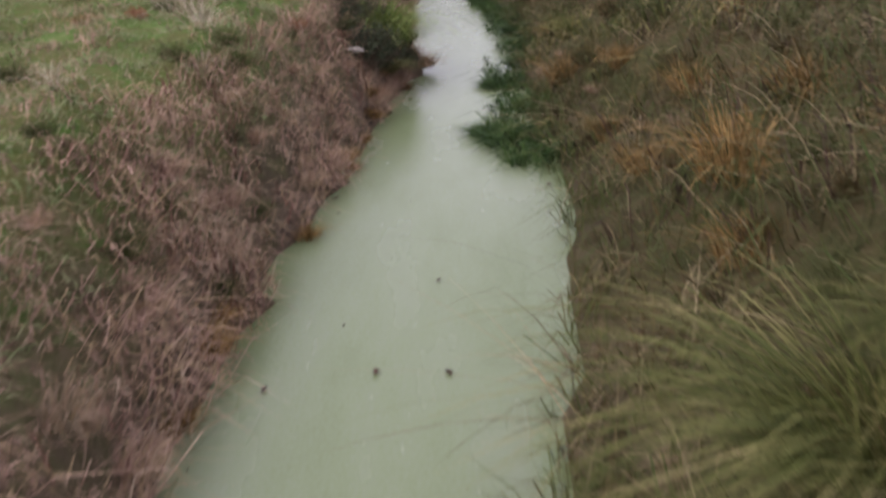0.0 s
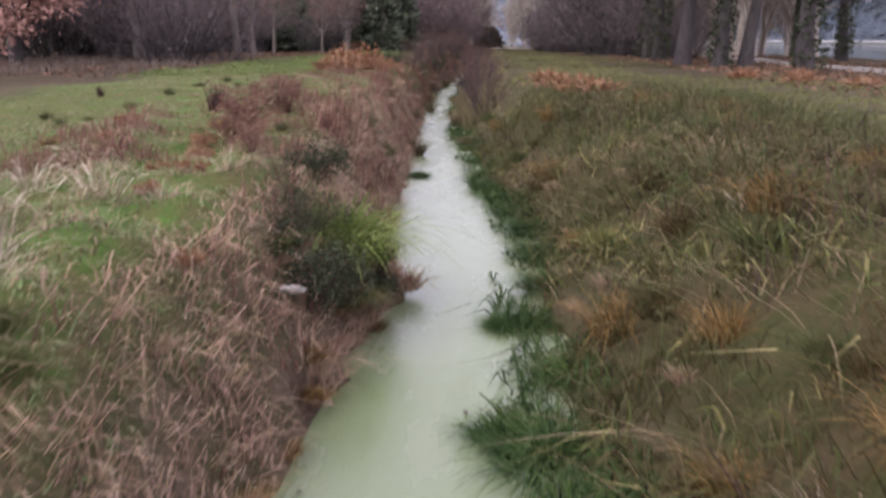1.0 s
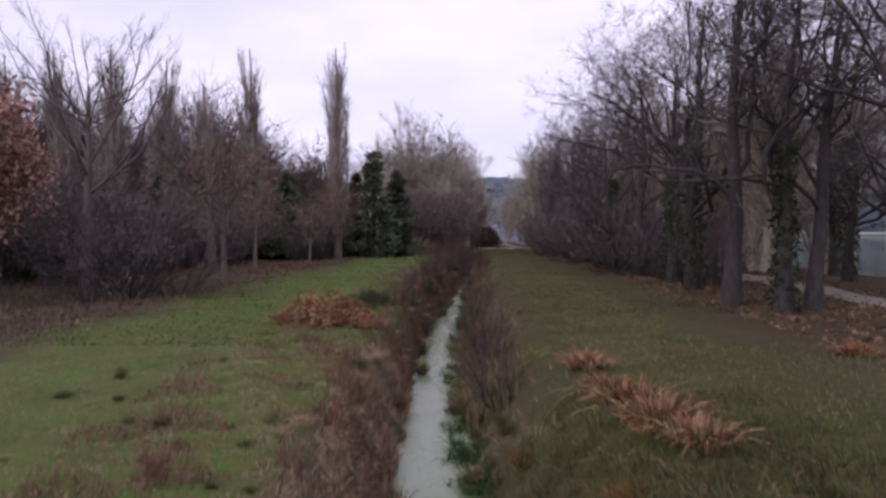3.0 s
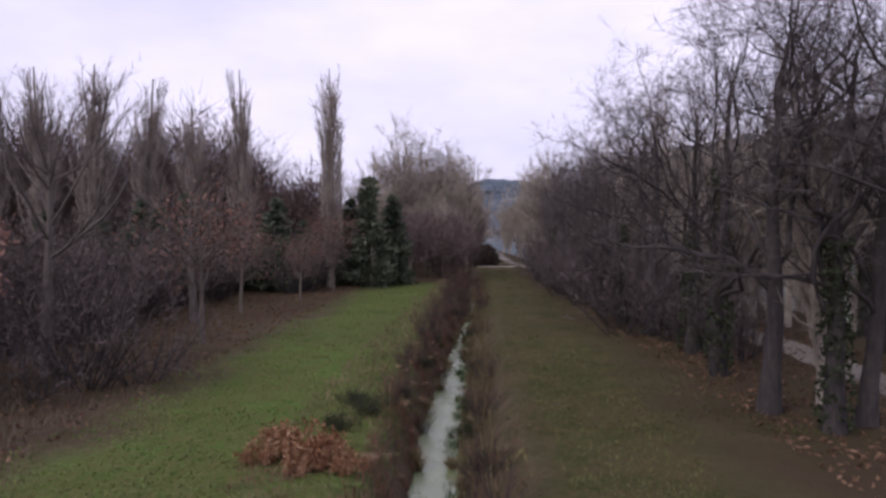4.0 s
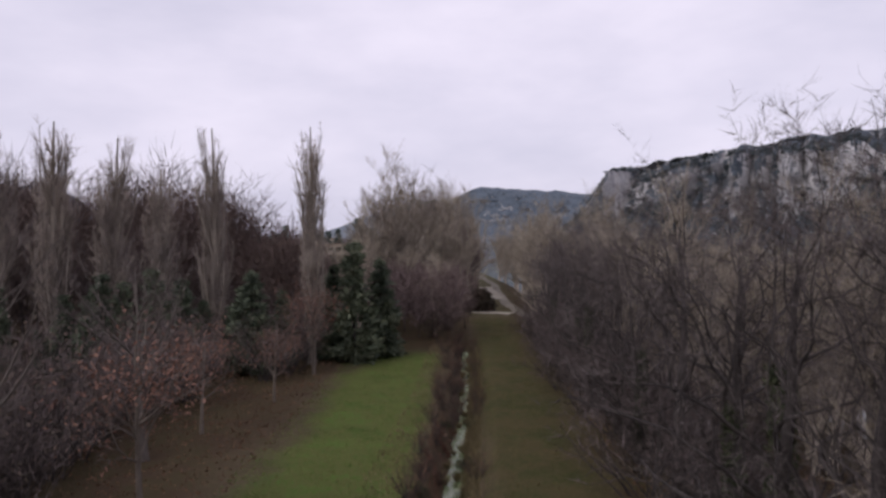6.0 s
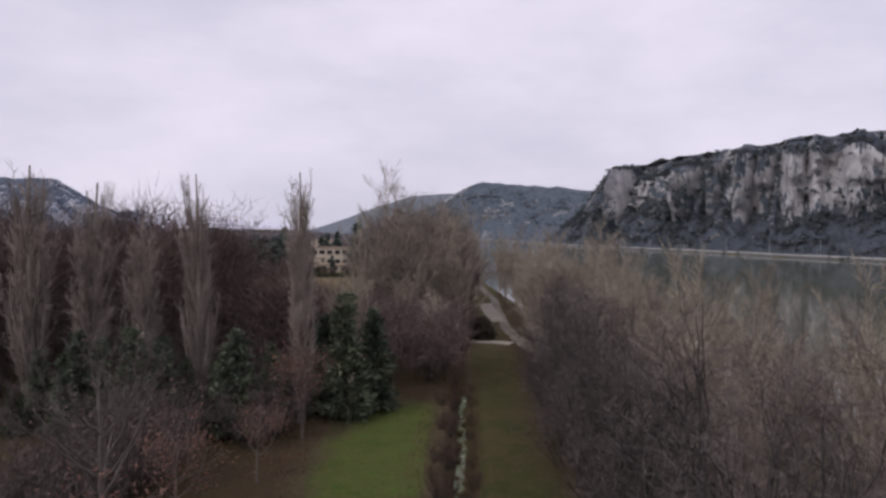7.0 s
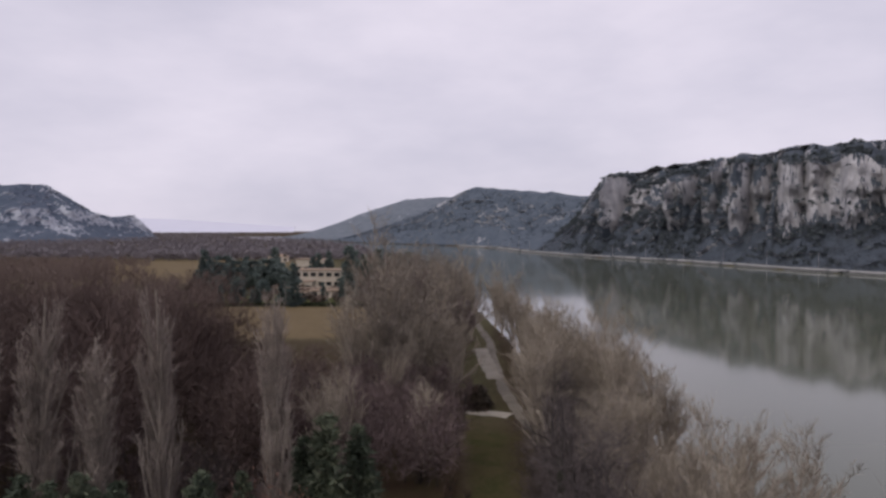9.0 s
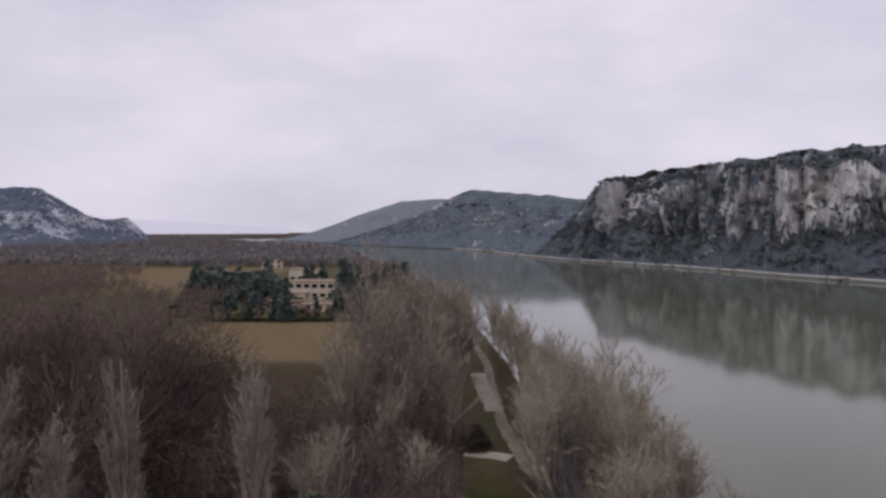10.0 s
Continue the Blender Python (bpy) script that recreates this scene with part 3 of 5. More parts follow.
    return tagged(new("water_ditch", np_mesh("water_ditch", V, np.stack([a, a + 1, a + 6, a + 5], 1), M_DUCKWEED, True)),
                  "still ditch water covered with pale green duckweed", "water", kind="structure")


def river():
    ys = np.concatenate([np.arange(-600, 0, 60), np.arange(0, 700, 20), np.arange(700, 2200, 50)]).astype(float)
    l, r = np.interp(ys, *NEAR_BANK) - 4, far_shore_x(ys) + 4
    V = np.stack([np.stack([c, ys, np.full_like(ys, RIVER_Z)], 1) for c in (l, r)], 1).reshape(-1, 3)
    a = np.arange(len(ys) - 1) * 2
    return tagged(new("water_river", np_mesh("water_river", V, np.stack([a, a + 1, a + 3, a + 2], 1), M_RIVER, True)),
                  "wide calm grey-green river with faint ripples", "river", kind="structure")


ditch_water()
river()


def ribbon(name, pts, width, material, label, lift=0.05, ragged=0.18):
    """A track laid on the ground along pts."""
    p = np.array(pts, float)
    s = np.concatenate([[0], np.cumsum(np.linalg.norm(np.diff(p, axis=0), axis=1))])
    q = np.arange(0, s[-1], 1.0)
    x, y = np.interp(q, s, p[:, 0]), np.interp(q, s, p[:, 1])
    dx, dy = np.gradient(x), np.gradient(y)
    k = np.hypot(dx, dy)
    nx, ny = -dy / k, dx / k
    w = width / 2 + wob(x, y, 7, ragged)
    cols = []
    for t in (-1, -0.5, 0, 0.5, 1):
        px, py = x + nx * w * t, y + ny * w * t
        cols.append(np.stack([px, py, height(px, py) + lift - 0.06 * abs(t) ** 3], 1))
    V = np.stack(cols, 1).reshape(-1, 3)
    i, j = np.meshgrid(np.arange(len(q) - 1), np.arange(4), indexing="ij")
    a = (i * 5 + j).ravel()
    return tagged(new(name, np_mesh(name, V, np.stack([a, a + 5, a + 6, a + 1], 1), material, True)), label, "path", kind="structure")


ribbon("path_towpath", [(13.6, -60), (13.6, 30), (13.7, 80), (12.0, 105), (8.6, 121), (7.1, 139), (6.8, 165), (7.0, 185), (4, 230), (-8, 300), (-20, 360)], 1.7, M_TRACK, "pale gravel towpath along the river bank", 0.07)
ribbon("path_landing", [(6.4, 146), (5.7, 160), (4.7, 176)], 3.0, M_LANDING, "wide pale gravel stretch of the riverside path", 0.1, 0.35)
ribbon("path_crossing", [(1.6, 125.2), (4.5, 124.3), (8, 122.5)], 2.8, M_GRAVEL, "short pale gravel crossing at the end of the lawn", 0.09)


# ---- hills ----
def fbm(x, y, z, size, octaves=4):
    return noise.fractal(Vector((x / size, y / size, z / size)), 1.0, 2.0, octaves)


SPURS = [(0.183, 0.012, 0.7), (0.199, 0.011, 1.0), (0.233, 0.02, 0.55), (0.281, 0.014, 1.0), (0.315, 0.012, 0.85), (0.355, 0.013, 1.0), (0.376, 0.015, 0.85), (0.411, 0.017, 1.2), (0.445, 0.03, 0.75), (0.485, 0.03, 0.8), (0.53, 0.03, 0.85), (0.6, 0.04, 1.0), (0.7, 0.05, 0.9), (0.82, 0.05, 1.0)]


def spur(x, y):
    """How far the rock stands out in buttresses, by the bearing along the cliff: 1 and over on a spur, 0 in a gully."""
    b = math.atan2(x, y - 27)
    return max(k * math.exp(-abs((b - at) / w) ** 3) for at, w, k in SPURS)


def hill(name, shore, ridge, material, label, along, across, cliff, rough=1.0, back=260, spurs=False):
    """A slope from the line shore (x, y) up to the line ridge (x, y, z) and over it. cliff(s): 0 an even slope, 1 a rock wall; s runs from 0 to 1."""
    sh, rd = np.array(shore, float), np.array(ridge, float)
    s = np.linspace(0, 1, along)
    ks = np.linspace(0, 1, len(rd))
    S = np.stack([np.interp(s, ks, sh[:, c]) for c in (0, 1)], 1)
    T = np.stack([np.interp(s, ks, rd[:, c]) for c in (0, 1, 2)], 1)
    V = np.zeros((along, across, 3))
    v = np.concatenate([np.linspace(0, 0.38, across // 5), np.linspace(0.385, 0.78, across // 2), np.linspace(0.8, 1.35, across - across // 5 - across // 2)])
    for i in range(along):
        c = cliff(s[i])
        d = T[i, :2] - S[i]
        far = d / max(1e-6, np.hypot(*d))
        bulge = fbm(T[i, 0], T[i, 1], 3.0, 45, 4)
        gully = max(-0.9, min(1.2, 2.1 * fbm(T[i, 0], T[i, 1], 9.0, 75, 3) + 0.4 * fbm(T[i, 0], T[i, 1], 4.0, 24, 3)))
        if spurs:
            mid = S[i] + d * 0.55
            gully = 1.05 - 1.5 * spur(mid[0], mid[1]) + 0.45 * fbm(T[i, 0], T[i, 1], 4.0, 24, 3)
        c = c * (1 - 0.75 * float(smooth(0.15, 0.75, gully)))
        ledge = max(-1.0, min(1.0, 2.0 * fbm(T[i, 0], T[i, 1], 30.0, 70, 3)))
        for j in range(across):
            t = v[j]
            if t <= 1:
                foot = 0.54 + 0.13 * gully
                low = 0.33 + 0.25 * gully
                top = 0.86 + 0.12 * ledge
                talus = low * (t / foot) ** 1.15
                wall = low + (top - low) * min(1, max(0, (t - foot) / 0.1 + 0.25 * fbm(S[i][0], S[i][1], t * 300, 30, 3)))
                crest = top + (1 - top) * (t - foot - 0.1) / max(0.05, 0.9 - foot)
                steep = talus if t < foot else wall if t < foot + 0.1 else crest
                z = T[i, 2] * ((1 - c) * (t ** 1.1) + c * steep)
                p = S[i] + d * t
            else:
                z = T[i, 2] * (1 - 0.25 * (t - 1) / 0.35)
                p = T[i, :2] + far * back * (t - 1) / 0.35
            amp = min(1, t * 4) * rough
            n1, n2 = fbm(p[0], p[1], z * 0.6, 38, 5), fbm(p[0] + 50, p[1], z * 1.5, 14, 4)
            push = amp * (c * 18 * bulge + 20 * c * gully + 15 * n1 + 7.5 * n2) * (1.0 if t < 0.98 else 0.2)
            V[i, j] = (p[0] + far[0] * push, p[1] + far[1] * push, 0.6 + z + amp * (3.0 * n1 + 1.4 * n2) * (1 if t < 1.05 else 0.4))
    i, j = np.meshgrid(np.arange(along - 1), np.arange(across - 1), indexing="ij")
    a = (i * across + j).ravel()
    ob = new(name, np_mesh(name, V.reshape(-1, 3), np.stack([a, a + across, a + across + 1, a + 1], 1), material, False))
    return tagged(ob, label, "hill", kind="structure"), V


R_SHORE = [(900, -300), (480, 130), (340, 260), (262, 340), (222, 405), (193, 466), (159, 569), (120, 650), (95, 705), (68, 790)]
R_RIDGE = [(1100, -100, 75), (640, 240, 78), (440, 360, 78), (340, 450, 79), (280, 505, 79), (240, 556, 80.5), (205, 636, 79), (180, 714, 78.5), (143, 796, 71), (150, 960, 40)]
_, CLIFF_V = hill("hill_cliffs", [(x + 9, y + 6) for x, y in R_SHORE], R_RIDGE, M_HAZED_CLIFF, "long grey limestone cliff with dark scrub across the river",
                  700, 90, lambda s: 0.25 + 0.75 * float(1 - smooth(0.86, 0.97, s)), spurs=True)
A_SHORE = [(92, 700), (60, 860), (45, 950), (-5, 1040), (-45, 1090), (-88, 1163), (-140, 1240), (-198, 1323), (-252, 1480), (-330, 1650), (-450, 1850)]
A_RIDGE = [(230, 900, 55), (170, 960, 62), (139, 1032, 69), (79, 1132, 80), (20, 1203, 88), (-30, 1285, 66), (-63, 1332, 50), (-110, 1432, 36), (-185, 1532, 14), (-246, 1632, 7), (-330, 1790, 5)]
_, HILL_V = hill("hill_wooded", [(x + 9, y + 6) for x, y in A_SHORE], A_RIDGE, M_HAZED_HILL, "dark wooded hill with small pale outcrops", 260, 44, lambda s: 0.15, 0.8)
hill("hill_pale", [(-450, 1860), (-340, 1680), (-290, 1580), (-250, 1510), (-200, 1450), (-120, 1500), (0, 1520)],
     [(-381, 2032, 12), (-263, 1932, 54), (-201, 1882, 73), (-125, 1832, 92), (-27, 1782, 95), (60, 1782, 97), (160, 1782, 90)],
     M_HAZED_FAR_HILL, "wooded hill with limestone outcrops further down the river, paled for haze", 150, 40, lambda s: 0.15, 0.7, 200)
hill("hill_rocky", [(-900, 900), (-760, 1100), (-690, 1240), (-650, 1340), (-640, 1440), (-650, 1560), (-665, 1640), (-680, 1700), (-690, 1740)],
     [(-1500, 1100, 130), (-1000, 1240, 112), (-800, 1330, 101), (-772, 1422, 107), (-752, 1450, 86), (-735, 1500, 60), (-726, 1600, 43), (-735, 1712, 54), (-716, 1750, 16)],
     M_HAZED_LEFT_HILL, "distant rocky hill with a bare pale crag", 200, 40, lambda s: 0.3, 0.8, 200)
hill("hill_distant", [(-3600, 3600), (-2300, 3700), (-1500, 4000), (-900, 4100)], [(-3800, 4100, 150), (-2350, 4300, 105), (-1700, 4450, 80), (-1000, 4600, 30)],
     M_HAZED_MOUNTAINS, "mountains at the end of the valley, haze painted in pale blue", 80, 14, lambda s: 0.0, 0.5, 150)


def clumps(name, C, size, material, rng, label, category, per=14, flat=0.8, leaf=1.0):
    """Many ragged tufts of leaf, each a loose ball of small faces."""
    N = len(C)
    d = unit(rng.normal(size=(N, per, 3)))
    d[..., 2] = np.abs(d[..., 2]) * flat
    c = C[:, None] + d * (size * rng.uniform(0.5, 1.0, N))[:, None, None] * rng.uniform(0.5, 1.0, (N, per, 1))
    u = unit(rng.normal(size=(N, per, 3)))
    w = unit(np.cross(u, rng.normal(size=(N, per, 3))))
    k = (leaf * size * rng.uniform(0.25, 0.6, (N, per)))[..., None]
    V = np.stack([c - u * k, c + u * k, c + w * k * 1.3], 2).reshape(-1, 3)
    ob = new(name, np_mesh(name, V, np.arange(len(V)).reshape(-1, 3), material))
    return tagged(ob, label, category, kind="stuff")


rng = np.random.default_rng(11)
pick = CLIFF_V[80:, 3:70].reshape(-1, 3)
keep = np.array([fbm(p[0], p[1], p[2] * 2, 30, 3) > 0.02 for p in pick])
pick = pick[keep]
C = pick[rng.integers(0, len(pick), 3400)] + rng.normal(size=(3400, 3)) * (2, 2, 0.5)
clumps("cliff_scrub", C, 2.1, M_HAZED_SCRUB, rng, "dark evergreen scrub scattered over the cliffs", "scrub")
# Woods below the cliff, lightened and blued to paint haze.
M_HAZED_SLOPE = foliage("slope_woods", [(0.058, 0.064, 0.079), (0.07, 0.077, 0.091), (0.086, 0.092, 0.106)], 0.03)
foot = CLIFF_V[80:, 1:34].reshape(-1, 3)
C = foot[rng.integers(0, len(foot), 8000)] + rng.normal(size=(8000, 3)) * (2, 2, 0.4)
clumps("slope_woods", C, 1.3, M_HAZED_SLOPE, rng, "dark bare woods at the foot of the cliffs", "woodland", 12, 1.5, 0.5)
pick = HILL_V[:, 1:34].reshape(-1, 3)
C = pick[rng.integers(0, len(pick), 3800)] + rng.normal(size=(3800, 3)) * (3, 3, 0.5)
# Same bluish haze put into the colour of the hill's woods.
M_HAZED_HILLWOOD = foliage("hill_woods", [(0.069, 0.087, 0.112), (0.087, 0.105, 0.133), (0.108, 0.125, 0.152)], 0.01)
clumps("hill_woods", C, 2.2, M_HAZED_HILLWOOD, rng, "dark woods covering the far hill", "woodland", 12, 0.35, 0.6)


def quay():
    """A low concrete quay along the far shore."""
    p = np.array(SHORE[2:13], float)
    s = np.concatenate([[0], np.cumsum(np.linalg.norm(np.diff(p, axis=0), axis=1))])
    q = np.arange(0, s[-1], 6.0)
    x, y = np.interp(q, s, p[:, 0]), np.interp(q, s, p[:, 1])
    dx, dy = np.gradient(x), np.gradient(y)
    k = np.hypot(dx, dy)
    nx, ny = dy / k, -dx / k
    rows = []
    for off, z in ((3.0, 0.4), (3.1, 1.1), (3.3, 1.45), (6.2, 1.55), (6.5, 1.4), (7.2, 0.5)):
        rows.append(np.stack([x + nx * off, y + ny * off, z + wob(x, y, 90, 0.2)], 1))
    V = np.stack(rows, 1).reshape(-1, 3)
    i, j = np.meshgrid(np.arange(len(q) - 1), np.arange(5), indexing="ij")
    a = (i * 6 + j).ravel()
    tagged(new("quay", np_mesh("quay", V, np.stack([a, a + 6, a + 7, a + 1], 1), M_CONCRETE)), "long pale concrete quay along the far river bank", "quay", kind="structure")
    rows = []
    for off, z in ((-1.2, -0.9), (0.4, 0.0), (1.6, 0.5), (2.96, 0.85), (2.98, 0.2), (2.99, 0.1)):
        rows.append(np.stack([x + nx * off, y + ny * off, z + wob(x, y, 25, 0.2)], 1))
    tagged(new("bank_revetment", np_mesh("bank_revetment", np.stack(rows, 1).reshape(-1, 3), np.stack([a, a + 6, a + 7, a + 1], 1), M_RIPRAP)), "dark rock revetment below the far quay", "bank", kind="structure")
    return x, y, nx, ny


QX, QY, QNX, QNY = quay()
rng = np.random.default_rng(13)
C = []
for k in range(1500):
    i = rng.integers(0, len(QX))
    if fbm(QX[i], QY[i], 3.0, 60, 2) < 0.0:
        continue
    o = rng.uniform(0.8, 2.4) if k % 8 == 1 else rng.uniform(8, 16)
    C.append((QX[i] + QNX[i] * o + rng.normal() * 2, QY[i] + QNY[i] * o + rng.normal() * 2, 0.3 + rng.uniform(0, 0.5)))
clumps("shore_scrub", np.array(C), 1.3, M_HAZED_SCRUB, rng, "dark low scrub along the far river bank", "scrub", 12)


def far_poles():
    first = None
    for k, i in enumerate(range(6, len(QX) - 4, 7)):
        at = (QX[i] + QNX[i] * 10, QY[i] + QNY[i] * 10, 1.2)
        if first is None:
            root = new("river_pole")
            bm = bmesh.new()
            bmesh.ops.create_cone(bm, cap_ends=True, segments=6, radius1=0.22, radius2=0.12, depth=9, matrix=Matrix.Translation((0, 0, 4.5)))
            part("pole", bm_mesh("pole", bm, M_METAL), root)
            bm = bmesh.new()
            box(bm, (1.6, 0.2, 0.15), (0, 0, 8.4), 0.03)
            part("crossarm", bm_mesh("crossarm", bm, M_METAL), root)
            first = tagged(root, "grey metal pole beside the far quay", "pole", "poles along the quay")
            first.matrix_basis = pose(*at)
        else:
            copy_thing(first, pose(*at, 0, 0, k * 31))


far_poles()


# ---- trees ----
def tree(name, label, category, rng, trunk, limbs, twigs, bark, twig_mat, leaf=None, group=""):
    """A tree of its own at the origin: trunk (height, radius, points, wander), limbs: levels of grow() arguments, twigs: the last level, as needles."""
    h, r, n, wander = trunk
    D, p, pts = np.array([0, 0, 1.0]), np.zeros(3), []
    for k in range(n):
        pts.append(p.copy())
        D = unit(D + rng.normal(size=3) * wander + np.array([0, 0, 0.15]))
        p = p + D * h / (n - 1)
    P, R = np.array(pts)[None], (r * np.linspace(1, 0.13, n) ** 0.9)[None]
    R[0, 0] *= 1.35
    P[0, 0, 2] -= 0.3
    root = new(name)
    wood = [tubes(P, R, 8)]
    pool = []
    P0, R0 = P, R
    for k, lv in enumerate(limbs):
        P1, R1 = grow(P0, R0, lv["count"], rng, lv["span"], lv["angle"], lv["length"], lv["n"], lv.get("wander", 0.15), lv.get("lift", 0.0), lv.get("thin", 0.55))
        wood.append(tubes(P1, R1, 5 if k == 0 else 3))
        pool.append((P1, R1))
        P0, R0 = P1, R1
    part("trunk", np_mesh(name + "_trunk", *joined(wood), bark, True), root)
    need = []
    src = [pool[-1]] if len(pool) < 2 else [pool[-1], pool[-2]]
    for (Ps, Rs), share in zip(src, (0.75, 0.25)):
        T, TR = grow(Ps, Rs, int(twigs["count"] * share), rng, (0.1, 1.0), twigs["angle"], twigs["length"], 3, twigs.get("wander", 0.2), twigs.get("lift", 0.05))
        need.append(twigs.get("make", kinked)(T, np.full(len(T), twigs["thick"])))
        if leaf and share > 0.5:
            part("foliage", np_mesh(name + "_leaves", *leaves_on(T, leaf["count"], leaf["size"], rng, leaf.get("spread", 0.2)), leaf["mat"]), root, leaf["label"])
    part("crown", np_mesh(name + "_crown", *joined(need), twig_mat), root, "fine bare twigs")
    return tagged(root, label, category, group)


def ivy_on(root, rng, h, r, count):
    a, z = rng.uniform(0, 2 * np.pi, count), rng.uniform(0, 1, count) ** 0.8 * h
    rad = r * (1 - 0.5 * z / h) + rng.uniform(0.0, 0.2, count)
    c = np.stack([np.cos(a) * rad, np.sin(a) * rad, z], 1)
    V, F = leaves_on(c[:, None].repeat(2, 1), count, 0.1, rng, 0.05)
    part("ivy", np_mesh("ivy", V, F, M_IVY), root, "dark ivy climbing the trunk")


def on(x, y, rot=0.0, s=1.0, sink=0.0):
    return pose(x, y, float(height(x, y)) - sink, 0, 0, rot) @ Matrix.Diagonal((s, s, s, 1))


rng = np.random.default_rng(5)
OAK_LABEL = "large bare grey-brown oak with a wide twiggy crown"
oaks = []
for k in range(3):
    o = tree("oak_tree", OAK_LABEL, "tree", rng, (9.8, 0.27, 9, 0.07),
             [dict(count=16, span=(0.27, 1.0), angle=(28, 66), length=(4.6, 7.4), n=10, wander=0.24, lift=0.1, thin=0.47),
              dict(count=125, span=(0.2, 1.0), angle=(25, 65), length=(1.6, 3.6), n=6, wander=0.3, lift=0.05),
              dict(count=480, span=(0.15, 1.0), angle=(25, 65), length=(0.6, 1.6), n=4, wander=0.35, lift=0.04, thin=0.6)],
             dict(count=3900, angle=(25, 60), length=(0.35, 0.95), thick=0.007, lift=0.05), M_OAK_BARK, M_OAK_TWIG, group="oaks beside the lawn")
    if k != 1:
        ivy_on(o, rng, (5.0, 4, 7.0)[k], 0.3, (900, 0, 1500)[k])
    oaks.append(o)
OAK_AT = [(10.6, 26.4), (8.4, 32.3), (8.67, 37.2), (9.2, 30.2), (10.3, 30.9), (16.9, 42.2), (9.2, 42.3), (8.9, 47.3), (8.5, 52.2), (8.5, 57.2), (9.0, 62), (8.6, 67.3), (8.8, 73), (9.1, 79), (8.4, 85),
          (9.2, 92), (9.6, 100), (17.2, 38.4), (18.6, 47)]
for k, (x, y) in enumerate(OAK_AT):
    s = (0.98, 1.05, 1.0, 0.98, 0.85, 0.9, 1.0, 1.0)[k] if k < 8 else rng.uniform(0.72, 1.0)
    m = on(x, y, rng.uniform(0, 360), s)
    if k < 3:
        oaks[k].matrix_basis = m
    else:
        copy_thing(oaks[k % 3], m)

BANK_LABEL = "slender pale bare riverside tree with upright twigs"
banks = []
for k in range(3):
    banks.append(tree("riverside_tree", BANK_LABEL, "tree", rng, (8.5, 0.2, 8, 0.1),
                      [dict(count=22, span=(0.08, 0.98), angle=(12, 42), length=(3.5, 6.5), n=7, wander=0.12, lift=0.13, thin=0.72),
                       dict(count=170, span=(0.2, 1.0), angle=(15, 45), length=(1.0, 2.8), n=3, wander=0.14, lift=0.1, thin=0.62)],
                      dict(count=2600, angle=(15, 50), length=(0.5, 1.3), thick=0.016, lift=0.1, make=slivers), M_PALE_BARK, M_PALE_TWIG, group="trees along the river bank"))
spots = [(19.2, 49), (20.6, 49.2), (10.4, 33.4), (16.6, 53), (15.9, 46), (15.7, 50.5), (12.2, 53), (11.9, 58.5), (12.3, 63), (16.2, 57)]
for y in np.arange(50, 140, 2.1):
    x = rng.uniform(10.8, 22.5) if y > 66 else rng.uniform(15.6, 22.5)
    x = min(x, float(np.interp(y, *NEAR_BANK)) - 0.8)
    if y > 112:
        x = max(x, 10.5)
    spots.append((x, y + rng.uniform(-1, 1)))
for y in np.arange(142, 215, 9.0):
    spots.append((float(np.interp(y, *NEAR_BANK)) - rng.uniform(0.2, 2.5), y))
spots += [(10.6, 104.5), (9.4, 101), (9.6, 107), (9.5, 112.5), (9.3, 117.5), (12.4, 110), (12.3, 115), (12.6, 118), (11.6, 123), (11.6, 128.5), (11.9, 137), (12.0, 148), (11.9, 158)]
for k, (x, y) in enumerate(spots):
    m = on(x, y, rng.uniform(0, 360), rng.uniform(0.8, 1.1) if y < 96 else rng.uniform(1.0, 1.3))
    if k < 3:
        banks[k].matrix_basis = m
    else:
        copy_thing(banks[k % 3], m)


def shrub(name, label, rng, count, h, spread, bark, twig_mat, twigs, leaf=None, group="", category="shrub", thick=0.007):
    """Many stems from one stool."""
    a = rng.uniform(0, 2 * np.pi, count)
    base = np.stack([np.cos(a), np.sin(a), np.zeros(count)], 1) * rng.uniform(0, 0.35, count)[:, None] * spread
    D = unit(np.stack([np.cos(a) * spread / h, np.sin(a) * spread / h, np.ones(count)], 1) + rng.normal(size=(count, 3)) * 0.2)
    L, pts = rng.uniform(0.6, 1.0, count) * h, [base]
    for k in range(5):
        D = unit(D + rng.normal(size=(count, 3)) * 0.12)
        pts.append(pts[-1] + D * (L / 5)[:, None])
    P = np.stack(pts, 1)
    R = np.full(count, 0.012 * h ** 0.5)[:, None] * np.linspace(1, 0.3, 6)
    P1, R1 = grow(P, R, count * 6, rng, (0.2, 1), (20, 50), (0.2 * h, 0.45 * h), 4, 0.2, 0.08)
    T, _ = grow(P1, R1, twigs, rng, (0.1, 1), (20, 60), (0.06 * h, 0.2 * h), 3, 0.2, 0.06)
    root = new(name)
    part("branchwork", np_mesh(name + "_wood", *joined([tubes(P, R, 4), tubes(P1, R1, 3)]), bark, True), root, kind="stuff")
    part("crown", np_mesh(name + "_crown", *slivers(T, np.full(len(T), thick * 1.3)), twig_mat), root, kind="stuff")
    if leaf:
        part("foliage", np_mesh(name + "_leaves", *leaves_on(T, leaf["count"], leaf["size"], rng, leaf.get("spread", 0.15)), leaf["mat"]), root, leaf["label"])
    return tagged(root, label, category, group)


